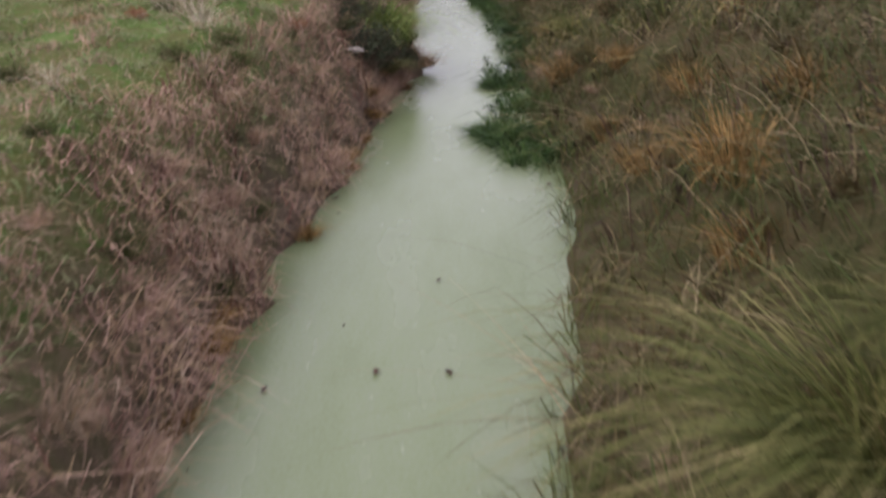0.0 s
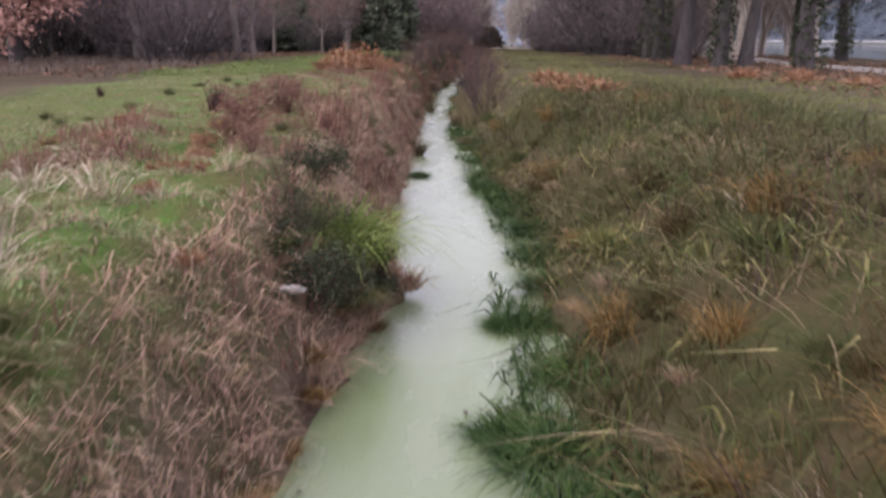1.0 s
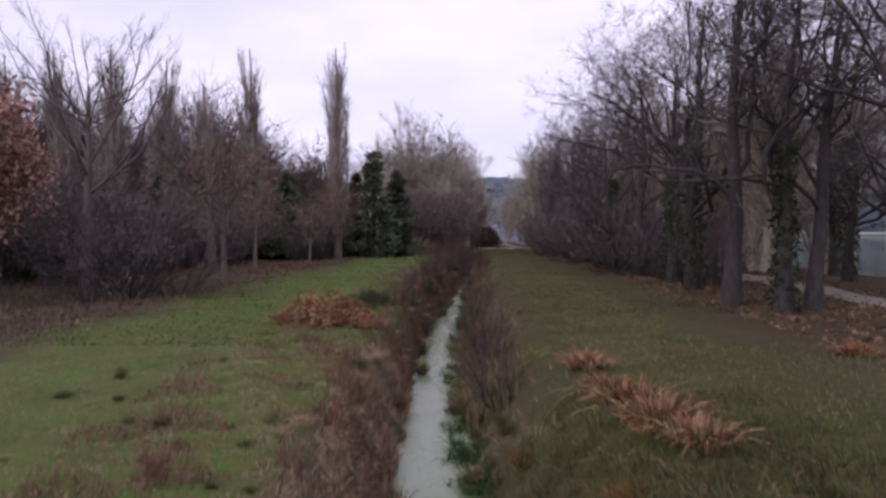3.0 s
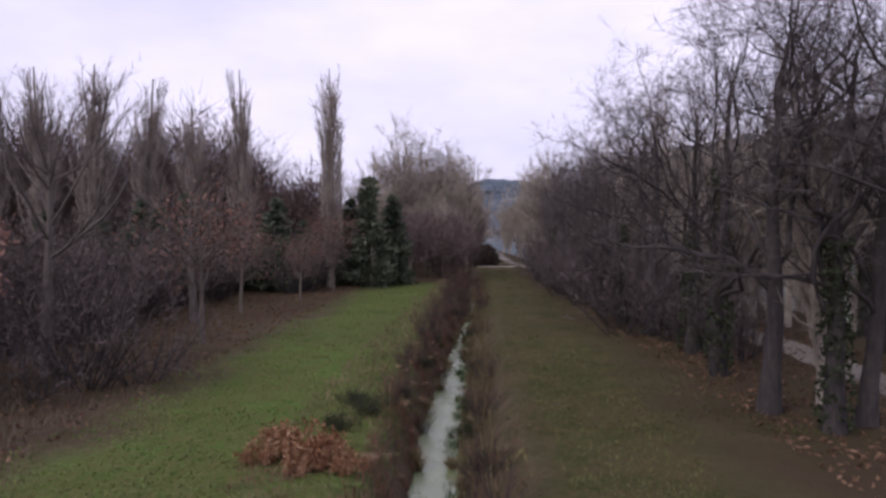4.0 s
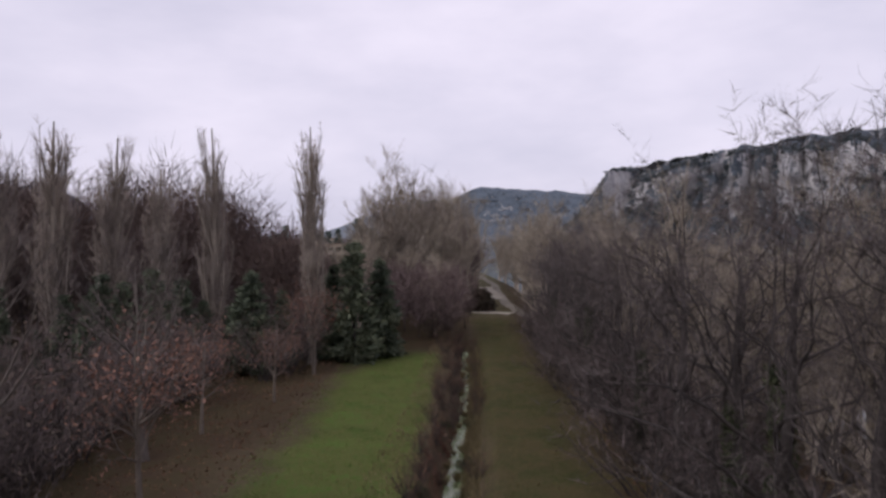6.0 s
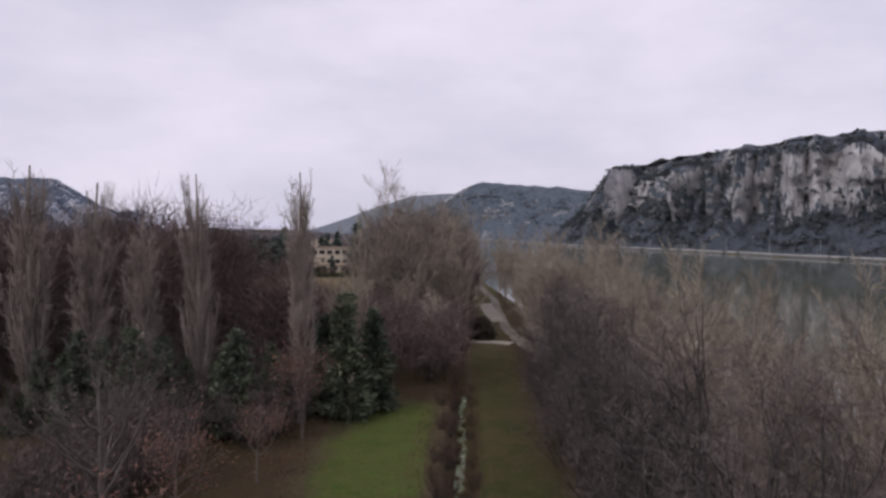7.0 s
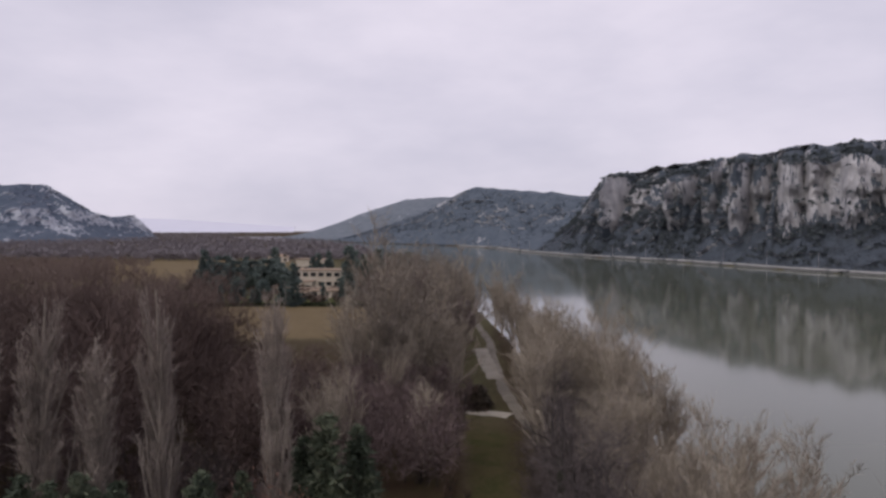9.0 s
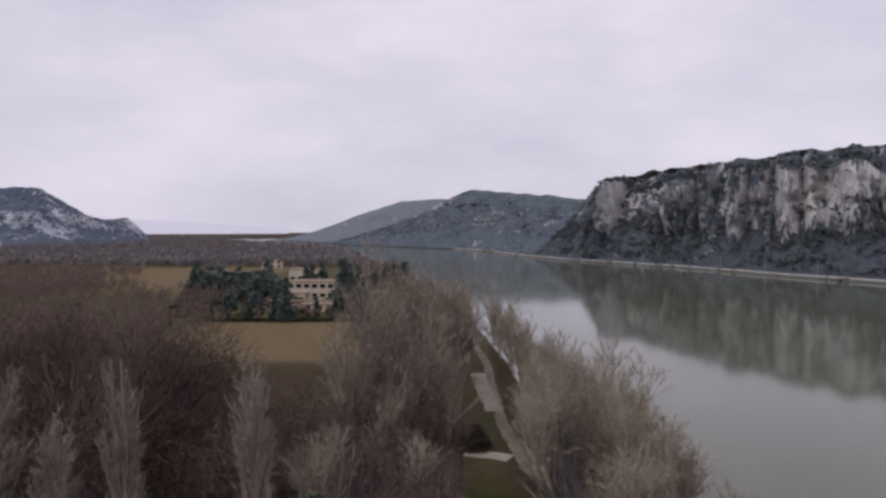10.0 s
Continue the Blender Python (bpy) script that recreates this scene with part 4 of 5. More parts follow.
scrub = [shrub("willow_shrub", "bushy grey-brown bare willow shrub", rng, 22, 5.0, 2.4, M_PALE_BARK, M_PALE_TWIG, 900, group="shrubs under the riverside trees", thick=0.009) for _ in range(2)]
brush = [shrub("brushwood", "dense dark bare brushwood under the trees", rng, 22, 3.6, 2.2, M_OAK_BARK, M_THICKET, 700, group="brushwood under the trees", thick=0.009) for _ in range(2)]
for k in range(36):
    y = 58 + k * 2.2
    x = rng.uniform(16.0, 22) if k % 3 else rng.uniform(9.8, 12)
    x = min(x, float(np.interp(y, *NEAR_BANK)) - 1.0)
    src = scrub if k % 3 else brush
    m = on(x, y, rng.uniform(0, 360), rng.uniform(0.7, 1.15))
    if k in (0, 3):
        brush[k // 3].matrix_basis = m
    elif k in (1, 2):
        scrub[k - 1].matrix_basis = m
    else:
        copy_thing(src[k % 2], m)
for k in range(30):
    y = 48 + k * 2.2
    copy_thing(brush[k % 2], on(rng.uniform(9.2, 12.6), y, rng.uniform(0, 360), rng.uniform(0.9, 1.4)))

for k in range(16):
    copy_thing(brush[k % 2], on(rng.uniform(9.6, 12.2), 40 + k * 1.4, k * 47, rng.uniform(0.55, 0.95)))
for k in range(44):
    copy_thing(brush[k % 2], on(rng.uniform(7.6, 10.4), 45 + k * 1.25, k * 83, rng.uniform(0.7, 1.35)))
for x, y, s in ((-11.8, 34.8, 1.1), (-13.2, 36.8, 1.2), (-10.4, 35.6, 0.8), (-12.6, 33.2, 0.7)):
    copy_thing(brush[1], on(x, y, x * 50, s))

# ---- left side: meadow trees, poplars, evergreens, woodland ----
rng = np.random.default_rng(21)
t = tree("forked_tree", "bare grey tree with upswept forked limbs", "tree", rng, (8.0, 0.24, 7, 0.04),
         [dict(count=16, span=(0.46, 1.0), angle=(42, 74), length=(4.6, 7.8), n=8, wander=0.1, lift=0.13, thin=0.5),
          dict(count=80, span=(0.2, 1.0), angle=(20, 45), length=(1.2, 2.8), n=5, wander=0.12, lift=0.1)],
         dict(count=1000, angle=(20, 45), length=(0.4, 1.2), thick=0.008, lift=0.1), M_FORK_BARK, M_OAK_TWIG)
t.matrix_basis = on(-15.6, 38.9, 40, 1.05)
copy_thing(t, on(-14.9, 52.2, 120, 0.95))
copper_leaf = dict(count=9000, size=0.11, mat=M_COPPER, label="withered copper-brown leaves", spread=0.25)
big = tree("copper_oak", "broad oak still full of copper-brown leaves", "tree", rng, (4.5, 0.22, 6, 0.06),
           [dict(count=16, span=(0.12, 1.0), angle=(40, 75), length=(2.4, 4.0), n=6, wander=0.15, lift=0.06),
            dict(count=150, span=(0.2, 1.0), angle=(25, 60), length=(0.8, 1.6), n=4, wander=0.2, lift=0.02)],
           dict(count=1600, angle=(25, 60), length=(0.25, 0.6), thick=0.007), M_OAK_BARK, M_OAK_TWIG, dict(copper_leaf, count=15000))
big.matrix_basis = on(-18.0, 32.8, 0, 1.2)
copy_thing(big, on(-24.5, 37, 140, 1.1))
thin = tree("young_oak", "slim young oak with sparse withered brown leaves", "tree", rng, (6.2, 0.12, 7, 0.04),
            [dict(count=20, span=(0.32, 1.0), angle=(45, 75), length=(1.8, 3.6), n=6, wander=0.12, lift=0.06),
             dict(count=110, span=(0.2, 1.0), angle=(25, 55), length=(0.6, 1.5), n=3, wander=0.18, lift=0.04)],
            dict(count=1100, angle=(25, 55), length=(0.25, 0.7), thick=0.008), M_YOUNG_BARK, M_THICKET, dict(copper_leaf, count=1100, size=0.085, mat=M_DULL_LEAF), "young oaks at the meadow edge")
thin.matrix_basis = on(-11.6, 44.3, 10, 1.12)
for x, y, r, s in ((-12.0, 65.4, 80, 0.72), (-11.4, 75.2, 200, 1.0), (-13.8, 57, 150, 0.8)):
    copy_thing(thin, on(x, y, r, s))

pops = []
for k in range(2):
    pops.append(tree("poplar_tree", "tall narrow bare Lombardy poplar", "tree", rng, (20.6, 0.24, 12, 0.01),
                     [dict(count=58, span=(0.04, 0.74), angle=(10, 26), length=(3.6, 7.6), n=8, wander=0.035, lift=0.3, thin=0.45),
                      dict(count=620, span=(0.1, 1.0), angle=(10, 28), length=(0.8, 1.9), n=4, wander=0.06, lift=0.16)],
                     dict(count=6000, angle=(10, 34), length=(0.5, 1.2), thick=0.0125, lift=0.12, make=slivers), M_POPLAR_BARK, M_POPLAR, group="row of poplars"))
for k, (x, y, h) in enumerate([(-12.4, 79.5, 21.2), (-20.3, 79, 21), (-24.8, 79, 18), (-28.9, 79, 21.3), (-33.9, 79, 22.6), (-38.8, 79, 22.5), (-44, 79, 21.5), (-49.5, 79, 22)]):
    m = on(x, y, k * 77, h / 22.0) @ Matrix.Diagonal((1.3, 1.3, 1, 1))
    if k < 2:
        pops[k].matrix_basis = m
    else:
        copy_thing(pops[k % 2], m)


def conifer(name, label, rng, h, r, count, category="tree", group="", ragged=0.32, needle=1.0, dome=False, mat=None, taper=0.62):
    """A trunk and whorls of drooping boughs of needles."""
    root = new(name)
    P = np.array([[0, 0, -0.2], [0.05, 0, h * 0.35], [0, 0.06, h * 0.7], [0, 0, h * 0.98]])[None]
    part("trunk", np_mesh(name + "_trunk", *tubes(P, np.array([[0.17, 0.12, 0.07, 0.02]]) * h / 9, 7), M_OAK_BARK, True), root)
    nb = count // 55
    zb = h * (0.05 + 0.93 * rng.uniform(0, 1, nb) ** 1.2)
    ab = rng.uniform(0, 2 * np.pi, nb)
    low = np.minimum(1, (zb / h + 0.15) / 0.3)
    rb = r * (1 - zb / h) ** taper * low * rng.uniform(0.45, 1.15, nb)
    if dome:
        rb = r * np.sqrt(np.clip(1 - ((zb / h - 0.38) / 0.62) ** 2, 0.02, 1)) * rng.uniform(0.6, 1.05, nb)
    who = rng.integers(0, nb, count)
    f = rng.uniform(0.25, 1.0, count) ** 0.6
    puff = rng.normal(size=(count, 3)) * np.array([1, 1, 0.55]) * ragged * (0.5 + 0.5 * (1 - zb[who] / h))[:, None]
    a = ab[who]
    c = np.stack([np.cos(a) * rb[who] * f, np.sin(a) * rb[who] * f, zb[who] - 0.12 * rb[who] * f], 1) + puff
    c[:, 2] = np.maximum(c[:, 2], 0.15)
    out = unit(np.stack([np.cos(a), np.sin(a), rng.uniform(-0.2, 0.7, count)], 1) + rng.normal(size=(count, 3)) * 0.45)
    side = unit(np.cross(out, rng.normal(size=(count, 3))))
    k = needle * rng.uniform(0.2, 0.45, count)[:, None]
    V = np.stack([c - side * k * 0.35, c + side * k * 0.35, c + out * k * 1.6], 1).reshape(-1, 3)
    part("crown", np_mesh(name + "_crown", V, np.arange(len(V)).reshape(-1, 3), mat or M_EVERGREEN), root, "dense dark green needles")
    return tagged(root, label, category, group)


pine = conifer("pine_tree", "ragged dark green pine at the meadow's end", rng, 10.4, 2.8, 5200, group="dark evergreens below the poplars", ragged=0.42, taper=0.95)
pine.matrix_basis = on(-9.2, 81.5)
for x, y, s in ((-24, 77, 0.6), (-29.5, 76, 0.6), (-20.5, 76.5, 0.55), (-36, 75, 0.5), (-18.6, 77.5, 0.5), (-19, 80, 0.42), (-22, 78, 0.4), (-27, 80.5, 0.42), (-30.6, 78, 0.45), (-35, 80.5, 0.4), (-41, 78, 0.45), (-46, 80, 0.42), (-14.5, 78, 0.4), (-33, 75, 0.35), (-43, 75, 0.4), (-7.2, 84.5, 0.85), (-17.2, 76, 0.66), (-23.5, 74, 0.8), (-26.5, 75.5, 0.7), (-32, 77, 0.6), (-15.2, 81, 0.6), (-37, 76, 0.66), (-11.2, 83, 0.8), (-16.2, 75.3, 0.78), (-21.6, 75, 0.72), (-28, 75, 0.76)):
    copy_thing(pine, on(x, y, x * 40, s))
yew = conifer("evergreen_bush", "dark rounded evergreen beside the path", rng, 4.0, 2.6, 9000, "shrub", ragged=0.2, dome=True, mat=M_SHRUB)
yew.matrix_basis = on(2.7, 126.5, 0, 0.8)

wood_trees = []
for k in range(4):
    wood_trees.append(tree("woodland_tree", "slender bare brown woodland tree", "tree", rng, (10.0 + k * 0.8, 0.14, 8, 0.06),
                           [dict(count=20, span=(0.2, 0.98), angle=(25, 58), length=(2.6, 4.8), n=5, wander=0.14, lift=0.12),
                            dict(count=150, span=(0.2, 1.0), angle=(20, 55), length=(0.9, 2.2), n=2, wander=0.17, lift=0.1)],
                           dict(count=1500, angle=(15, 60), length=(0.5, 1.4), thick=0.024, lift=0.1, make=slivers), M_OAK_BARK, M_WOOD_TWIG, group="trees of the woodland"))
used = 0
for gy in np.arange(46, 188, 4.9):
    for gx in np.arange(-13, -118, -4.9):
        x, y = gx + rng.uniform(-2.2, 2.2), gy + rng.uniform(-2.2, 2.2)
        if y < 92 and x > -17 - 0.05 * (y - 46):
            continue
        if y < 76 and x > -22 and rng.uniform() < 0.5:
            continue
        if 74 < y < 83 and x > -52:
            continue
        if y > 124 or x < -80 or rng.uniform() < 0.1:
            continue
        m = on(x, y, rng.uniform(0, 360), (rng.uniform(1.3, 1.5) if x < -28 else rng.uniform(0.95, 1.1)) if y > 83 else rng.uniform(0.45, 0.62))
        if used < 4:
            wood_trees[used].matrix_basis = m
        else:
            copy_thing(wood_trees[used % 4], m)
        used += 1
TALL = [(-11, 178), (-3, 181), (2, 178), (-8, 192), (1, 190), (-1.5, 146), (3, 187), (-12, 143), (-8.5, 147), (-13, 150), (-9, 156), (-5, 150), (-1, 160), (0.6, 155), (-7, 168), (0, 172), (1.6, 167)]
MID = [(-3, 99), (-1.2, 104), (-6.5, 103), (-9.5, 98), (-4.6, 110), (-0.6, 117), (-8, 116), (-12, 108), (-2.2, 126), (-0.4, 129), (-6, 132), (-11, 125), (-14, 135), (-1.6, 140), (-16, 118), (-0.6, 148),
       (-18, 100), (-14, 92), (-10, 91)]
for k, (x, y) in enumerate(TALL):
    copy_thing(wood_trees[k % 4] if k % 3 else banks[k % 2], on(x, y, k * 67, (1.92 if y < 166 else 1.4) + 0.06 * (k % 4)))
for x, y, k in ((-6, 128, 1.5), (-3, 133, 1.45), (0.2, 137, 1.35), (-10.5, 130, 1.4), (-13.5, 124, 1.3), (-8, 139, 1.55)):
    copy_thing(banks[int(y) % 3], on(x, y, x * 37, k))
for k, (x, y) in enumerate(MID):
    copy_thing(wood_trees[k % 4] if k % 3 else banks[k % 3], on(x, y, k * 47, 0.85 + 0.07 * (k % 5)))

LOW = [(-1.5, 96), (-4.5, 97), (0.4, 106), (-3.2, 107), (0.8, 112), (-5.5, 114), (-2.6, 119), (1.2, 120), (0.2, 124), (-4.4, 124), (-9, 108), (-9.6, 116), (-7.2, 123), (-1.0, 132), (-4.5, 138), (-8.4, 137), (-0.2, 138),
       (10.8, 100), (11.6, 106), (11.6, 112), (11.8, 119), (11.9, 125), (12, 133), (0.4, 142), (12, 141), (-0.4, 146), (-12.5, 101), (-13, 116)]
for k, (x, y) in enumerate(LOW):
    copy_thing(wood_trees[(k + 1) % 4], on(x, y, k * 53, 0.62 + 0.09 * (k % 4)))

thicket = [shrub("thicket_shrub", "dense dark thicket shrub with small dull leaves", rng, 30, 4.4, 2.3, M_OAK_BARK, M_THICKET, 1300,
                 dict(count=450, size=0.08, mat=M_SHRUB, label="small dull olive leaves", spread=0.2), "thicket at the wood's edge", thick=0.008) for _ in range(2)]
k = 0
for y in np.arange(40, 98, 3.2):
    for row in range(2):
        x = -17.5 - row * 3.2 - 0.03 * (y - 40) + rng.uniform(-1.3, 1.3)
        if y > 72 and row == 0:
            x += 4.5
        m = on(x, y + rng.uniform(-1, 1), rng.uniform(0, 360), rng.uniform(0.8, 1.35))
        if k < 2:
            thicket[k].matrix_basis = m
        else:
            copy_thing(thicket[k % 2], m)
        k += 1
for k in range(26):
    copy_thing(brush[k % 2], on(rng.uniform(-23, -17.5) - 0.02 * k, 42 + k * 1.5, k * 61, rng.uniform(0.6, 1.1)))
for x, y, s in ((-22, 39, 1.2), (-25, 42, 1.4), (-28, 38, 1.3), (-21, 44, 1.2), (-14.5, 88, 0.9), (-11.5, 88.5, 0.8), (-3, 97, 0.8), (-1.6, 103, 0.7)):
    copy_thing(thicket[0], on(x, y, x * 31, s))


def bare_wood(name, spots, h, material, rng, label, per=230, thick=0.075):
    """A far stand of bare trees: many fine upright shoots over each spot."""
    N = len(spots)
    c = np.repeat(spots, per, 0)
    n = len(c)
    hh = np.repeat(rng.uniform(0.75, 1.1, N), per) * h
    d = unit(rng.normal(size=(n, 3)))
    k = rng.uniform(0.2, 1.0, n) ** 0.5 * rng.uniform(0.75, 1.2, n)
    wide = np.repeat(rng.uniform(0.2, 0.28, N), per) * h
    P0 = c + np.stack([d[:, 0] * k * wide, d[:, 1] * k * wide, hh * (0.56 + 0.36 * d[:, 2] * k)], 1)
    L = rng.uniform(0.08, 0.17, n) * h
    d = unit(d * (0.6, 0.6, 0.35) + np.array([0, 0, 0.75]) + rng.normal(size=(n, 3)) * 0.6)
    P = np.stack([P0, P0 + d * (L * 0.5)[:, None], P0 + unit(d + rng.normal(size=(n, 3)) * 0.3) * L[:, None]], 1)
    return tagged(new(name, np_mesh(name, *slivers(P, np.full(n, thick)), material)), label, "woodland", kind="stuff")


sp, low = [], []
for gy in np.arange(60, 520, 6.5):
    for gx in np.arange(-20, -330, -6.5):
        x, y = gx + rng.uniform(-3, 3), gy + rng.uniform(-3, 3)
        if y < 124 and x > -80 or (y > 182 and x > -42 - 0.5 * (y - 195) + rng.uniform(-4, 4) and x > -82):
            continue
        if y > 325 and x > -(0.47 + 0.09 * wob(x, y, 160, 1.0)) * (y - 32) or (y > 250 and x > -80) or (y > 312 and x > -108):
            continue
        if y > 150 and -64 < x < -14:
            continue
        (low if x > -62 or (x > -135 and y > 200) or y > 320 else sp).append((x, y, float(height(x, y))))
bare_wood("wood_before_field", np.array(low), 7.0, M_HAZED_VALLEY, rng, "low bare brown copse in front of the field", 250, 0.048)
bare_wood("wood_beyond", np.array(sp), 14, M_HAZED_VALLEY, rng, "brown bare woods reaching into the valley", 260, 0.058)
sp = [(x, y, 0.9) for x, y in zip(rng.uniform(-150, -64, 260), rng.uniform(20, 110, 260)) if y < 46]
bare_wood("wood_beside", np.array(sp), 13, M_DEEP_TWIG, rng, "bare brown wood beside the meadow", 80)
sp = []
for k in range(11000):
    y = 570 + 2700 * rng.uniform() ** 1.6
    lim = float(np.interp(y, *NEAR_BANK)) - 12
    x = lim - abs(rng.normal()) * 0.45 * y
    sp.append((x, y, 1.0 + rng.uniform(0, 6)))
clumps("far_woods", np.array(sp), 4.2, M_HAZED_FARWOOD, rng, "brown woods across the far valley floor, greyed for haze", "woodland", 9, 1.0, 0.5)
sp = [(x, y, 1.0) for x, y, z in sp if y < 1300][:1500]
bare_wood("valley_woods", np.array(sp), 8.0, M_HAZED_FARWOOD, rng, "bare brown woods on the valley floor, greyed for haze", 50, 0.28)
sp = [(float(x), float(y), float(height(x, y))) for x, y in zip(rng.uniform(-95, -27, 120), rng.uniform(84, 128, 120))]
bare_wood("wood_behind_poplars", np.array(sp), 18.6, M_DEEP_TWIG, rng, "dense bare brown wood behind the poplars", 800, 0.036)
sp = [(float(x), float(y), float(height(x, y))) for x, y in zip(rng.uniform(-27, -15, 16), rng.uniform(86, 118, 16))]
bare_wood("wood_at_meadow_end", np.array(sp), 12.5, M_DEEP_TWIG, rng, "bare brown wood beyond the meadow", 760, 0.038)
sp = [(float(x), float(y), float(height(x, y))) for x, y in zip(rng.uniform(-13, -1.0, 34), rng.uniform(122, 200, 34))]
bare_wood("wood_by_lawn", np.array(sp), 20.5, M_MID_TWIG, rng, "brown bare trees closing the end of the lawn", 480, 0.036)
sp = [(float(x), float(y), float(height(x, y))) for x, y in zip(rng.uniform(-15, -0.8, 46), rng.uniform(92, 130, 46))]
bare_wood("wood_at_ditch_end", np.array(sp), 8.5, M_WOOD_TWIG, rng, "dark bare trees at the end of the ditch", 480, 0.034)
sp = [(float(np.interp(y, *NEAR_BANK)) - rng.uniform(4, 26), y, 1.0) for y in rng.uniform(200, 480, 150)]
bare_wood("wood_on_bank", np.array(sp), 11, M_HAZED_VALLEY, rng, "bare trees lining the near river bank", 110)


# ---- the houses beyond the field ----
def house(label, w, d, h, roof_h, wins, at, turn):
    root = new("house")
    bm = bmesh.new()
    box(bm, (w, d, h), (0, 0, h / 2 - 0.2), 0.05)
    part("wall", bm_mesh("house_wall", bm, M_RENDERED), root)
    bm = bmesh.new()
    if roof_h > 0.6:
        v = [bm.verts.new(p) for p in ((-w / 2 - 0.4, -d / 2 - 0.4, h - 0.2), (w / 2 + 0.4, -d / 2 - 0.4, h - 0.2), (w / 2 + 0.4, d / 2 + 0.4, h - 0.2), (-w / 2 - 0.4, d / 2 + 0.4, h - 0.2),
                                       (-w / 2 + d / 3, 0, h + roof_h), (w / 2 - d / 3, 0, h + roof_h))]
        for f in ((0, 1, 5, 4), (2, 3, 4, 5), (1, 2, 5), (3, 0, 4), (3, 2, 1, 0)):
            bm.faces.new([v[i] for i in f])
    else:
        box(bm, (w + 0.8, d + 0.8, 0.35), (0, 0, h - 0.02), 0.04)
    part("roof", bm_mesh("house_roof", bm, M_ROOF), root)
    for k in range(wins):
        for z in ((1.3,) if h < 4 else (1.5, 4.6) if h < 7 else (2.0, 5.6)):
            bm = bmesh.new()
            x = (k + 0.5) / wins * w - w / 2
            box(bm, (2.3, 0.12, 1.7), (x, -d / 2 - 0.02, z), 0.02)
            win = part("window", bm_mesh("window", bm, M_STONE), root)
            bm = bmesh.new()
            box(bm, (2.0, 0.06, 1.4), (x, -d / 2 - 0.07, z), 0.01)
            part("pane", bm_mesh("pane", bm, M_GLASS), win)
    root.matrix_basis = pose(at[0], at[1], float(height(*at)), 0, 0, turn)
    return tagged(root, label, "house", "houses beyond the field")


house("long ochre two-storey villa with a flat roof", 19, 9, 7.4, 0.3, 6, (-55, 327), -6)
house("pale villa block with a flat roof above the garden", 13, 8, 9.8, 0.3, 4, (-67, 372), -8)
house("low white terrace wing with a flat roof", 9, 5, 3.6, 0.3, 3, (-60, 316), -5)
house("low pale garden building with a flat roof", 12, 4, 2.6, 0.3, 3, (-45, 285), -4)
house("long low pale terrace wall below the villa", 24, 1.2, 2.2, 0.3, 0, (-54, 300), -5)
house("low pale garden terrace wall", 16, 1.0, 1.8, 0.3, 0, (-47, 288), -4)
house("small pale outbuilding with a tiled roof", 8, 6, 3.0, 1.3, 2, (-28, 318), 5)
house("small ochre house with a hipped tiled roof", 11, 8, 6.0, 1.8, 3, (-46, 362), 12)
house("far pale farm building at the wood's edge", 14, 8, 4.0, 1.6, 3, (-128, 560), 10)

rng = np.random.default_rng(31)
cyp = conifer("garden_conifer", "tall dark conifer beside the houses", rng, 14, 3.0, 3400, group="conifers in the villa garden", ragged=0.5, needle=2.2, mat=M_HAZED_GARDEN, taper=0.85)
cyp.matrix_basis = on(-40, 303, 0, 1.22)
for x, y, s in ((-50, 256, 0.76), (-36, 316, 0.8), (-31, 322, 0.9), (-27, 330, 0.8), (-43, 322, 0.6), (-24, 338, 0.75), (-33, 306, 0.6), (-60, 350, 0.75), (-56, 352, 0.8), (-63, 352, 0.66),
                (-43, 340, 0.85), (-21, 350, 0.8), (-37, 268, 0.4), (-44, 272, 0.36), (-33, 276, 0.4), (-55, 262, 0.5)):
    copy_thing(cyp, on(x, y, x * 33, s))
for k in range(5):
    copy_thing(cyp, on(rng.uniform(-104, -72), rng.uniform(322, 352), k * 71, rng.uniform(0.5, 0.95)))
for k in range(4):
    copy_thing(cyp, on(rng.uniform(-78, -62), rng.uniform(258, 275), k * 71, rng.uniform(0.28, 0.4)))
round_pine = conifer("garden_pine", "broad rounded dark pine in the villa garden", rng, 9.5, 4.6, 2600, group="pines in the villa garden", ragged=0.7, needle=2.4, dome=True, mat=M_HAZED_GARDEN)
round_pine.matrix_basis = on(-101, 334, 0, 1.1)
for k in range(15):
    copy_thing(round_pine, on(rng.uniform(-106, -73), rng.uniform(314, 356), k * 71, rng.uniform(0.5, 1.15)))
for x, y, s in ((-34, 300, 0.5), (-70, 296, 0.5), (-76, 286, 0.55), (-64, 304, 0.4), (-26, 322, 0.7), (-88, 300, 0.5)):
    copy_thing(round_pine, on(x, y, x * 17, s))
sp = [(float(x), float(y), float(height(x, y))) for x, y in zip(rng.uniform(-112, -74, 30), rng.uniform(278, 350, 30))]
bare_wood("garden_bare_trees", np.array(sp), 8.0, M_HAZED_VALLEY, rng, "bare brown trees round the villa garden", 110, 0.08)
C = np.stack([np.linspace(-76, -26, 170), 257 + rng.uniform(-1.2, 1.2, 170), 0.9 + rng.uniform(0, 0.5, 170)], 1)
clumps("garden_hedge", C, 1.0, M_IVY, rng, "dark trimmed hedge between field and garden", "hedge", 26)
C = np.stack([rng.uniform(-100, -30, 170), rng.uniform(264, 320, 170), 1.0 + rng.uniform(0, 1.0, 170)], 1)
clumps("garden_shrubs", C, 1.9, M_SHRUB, rng, "dull green shrubs round the villa garden", "shrubs", 22)

# ---- grass and herbs along the ditch ----
rng = np.random.default_rng(41)


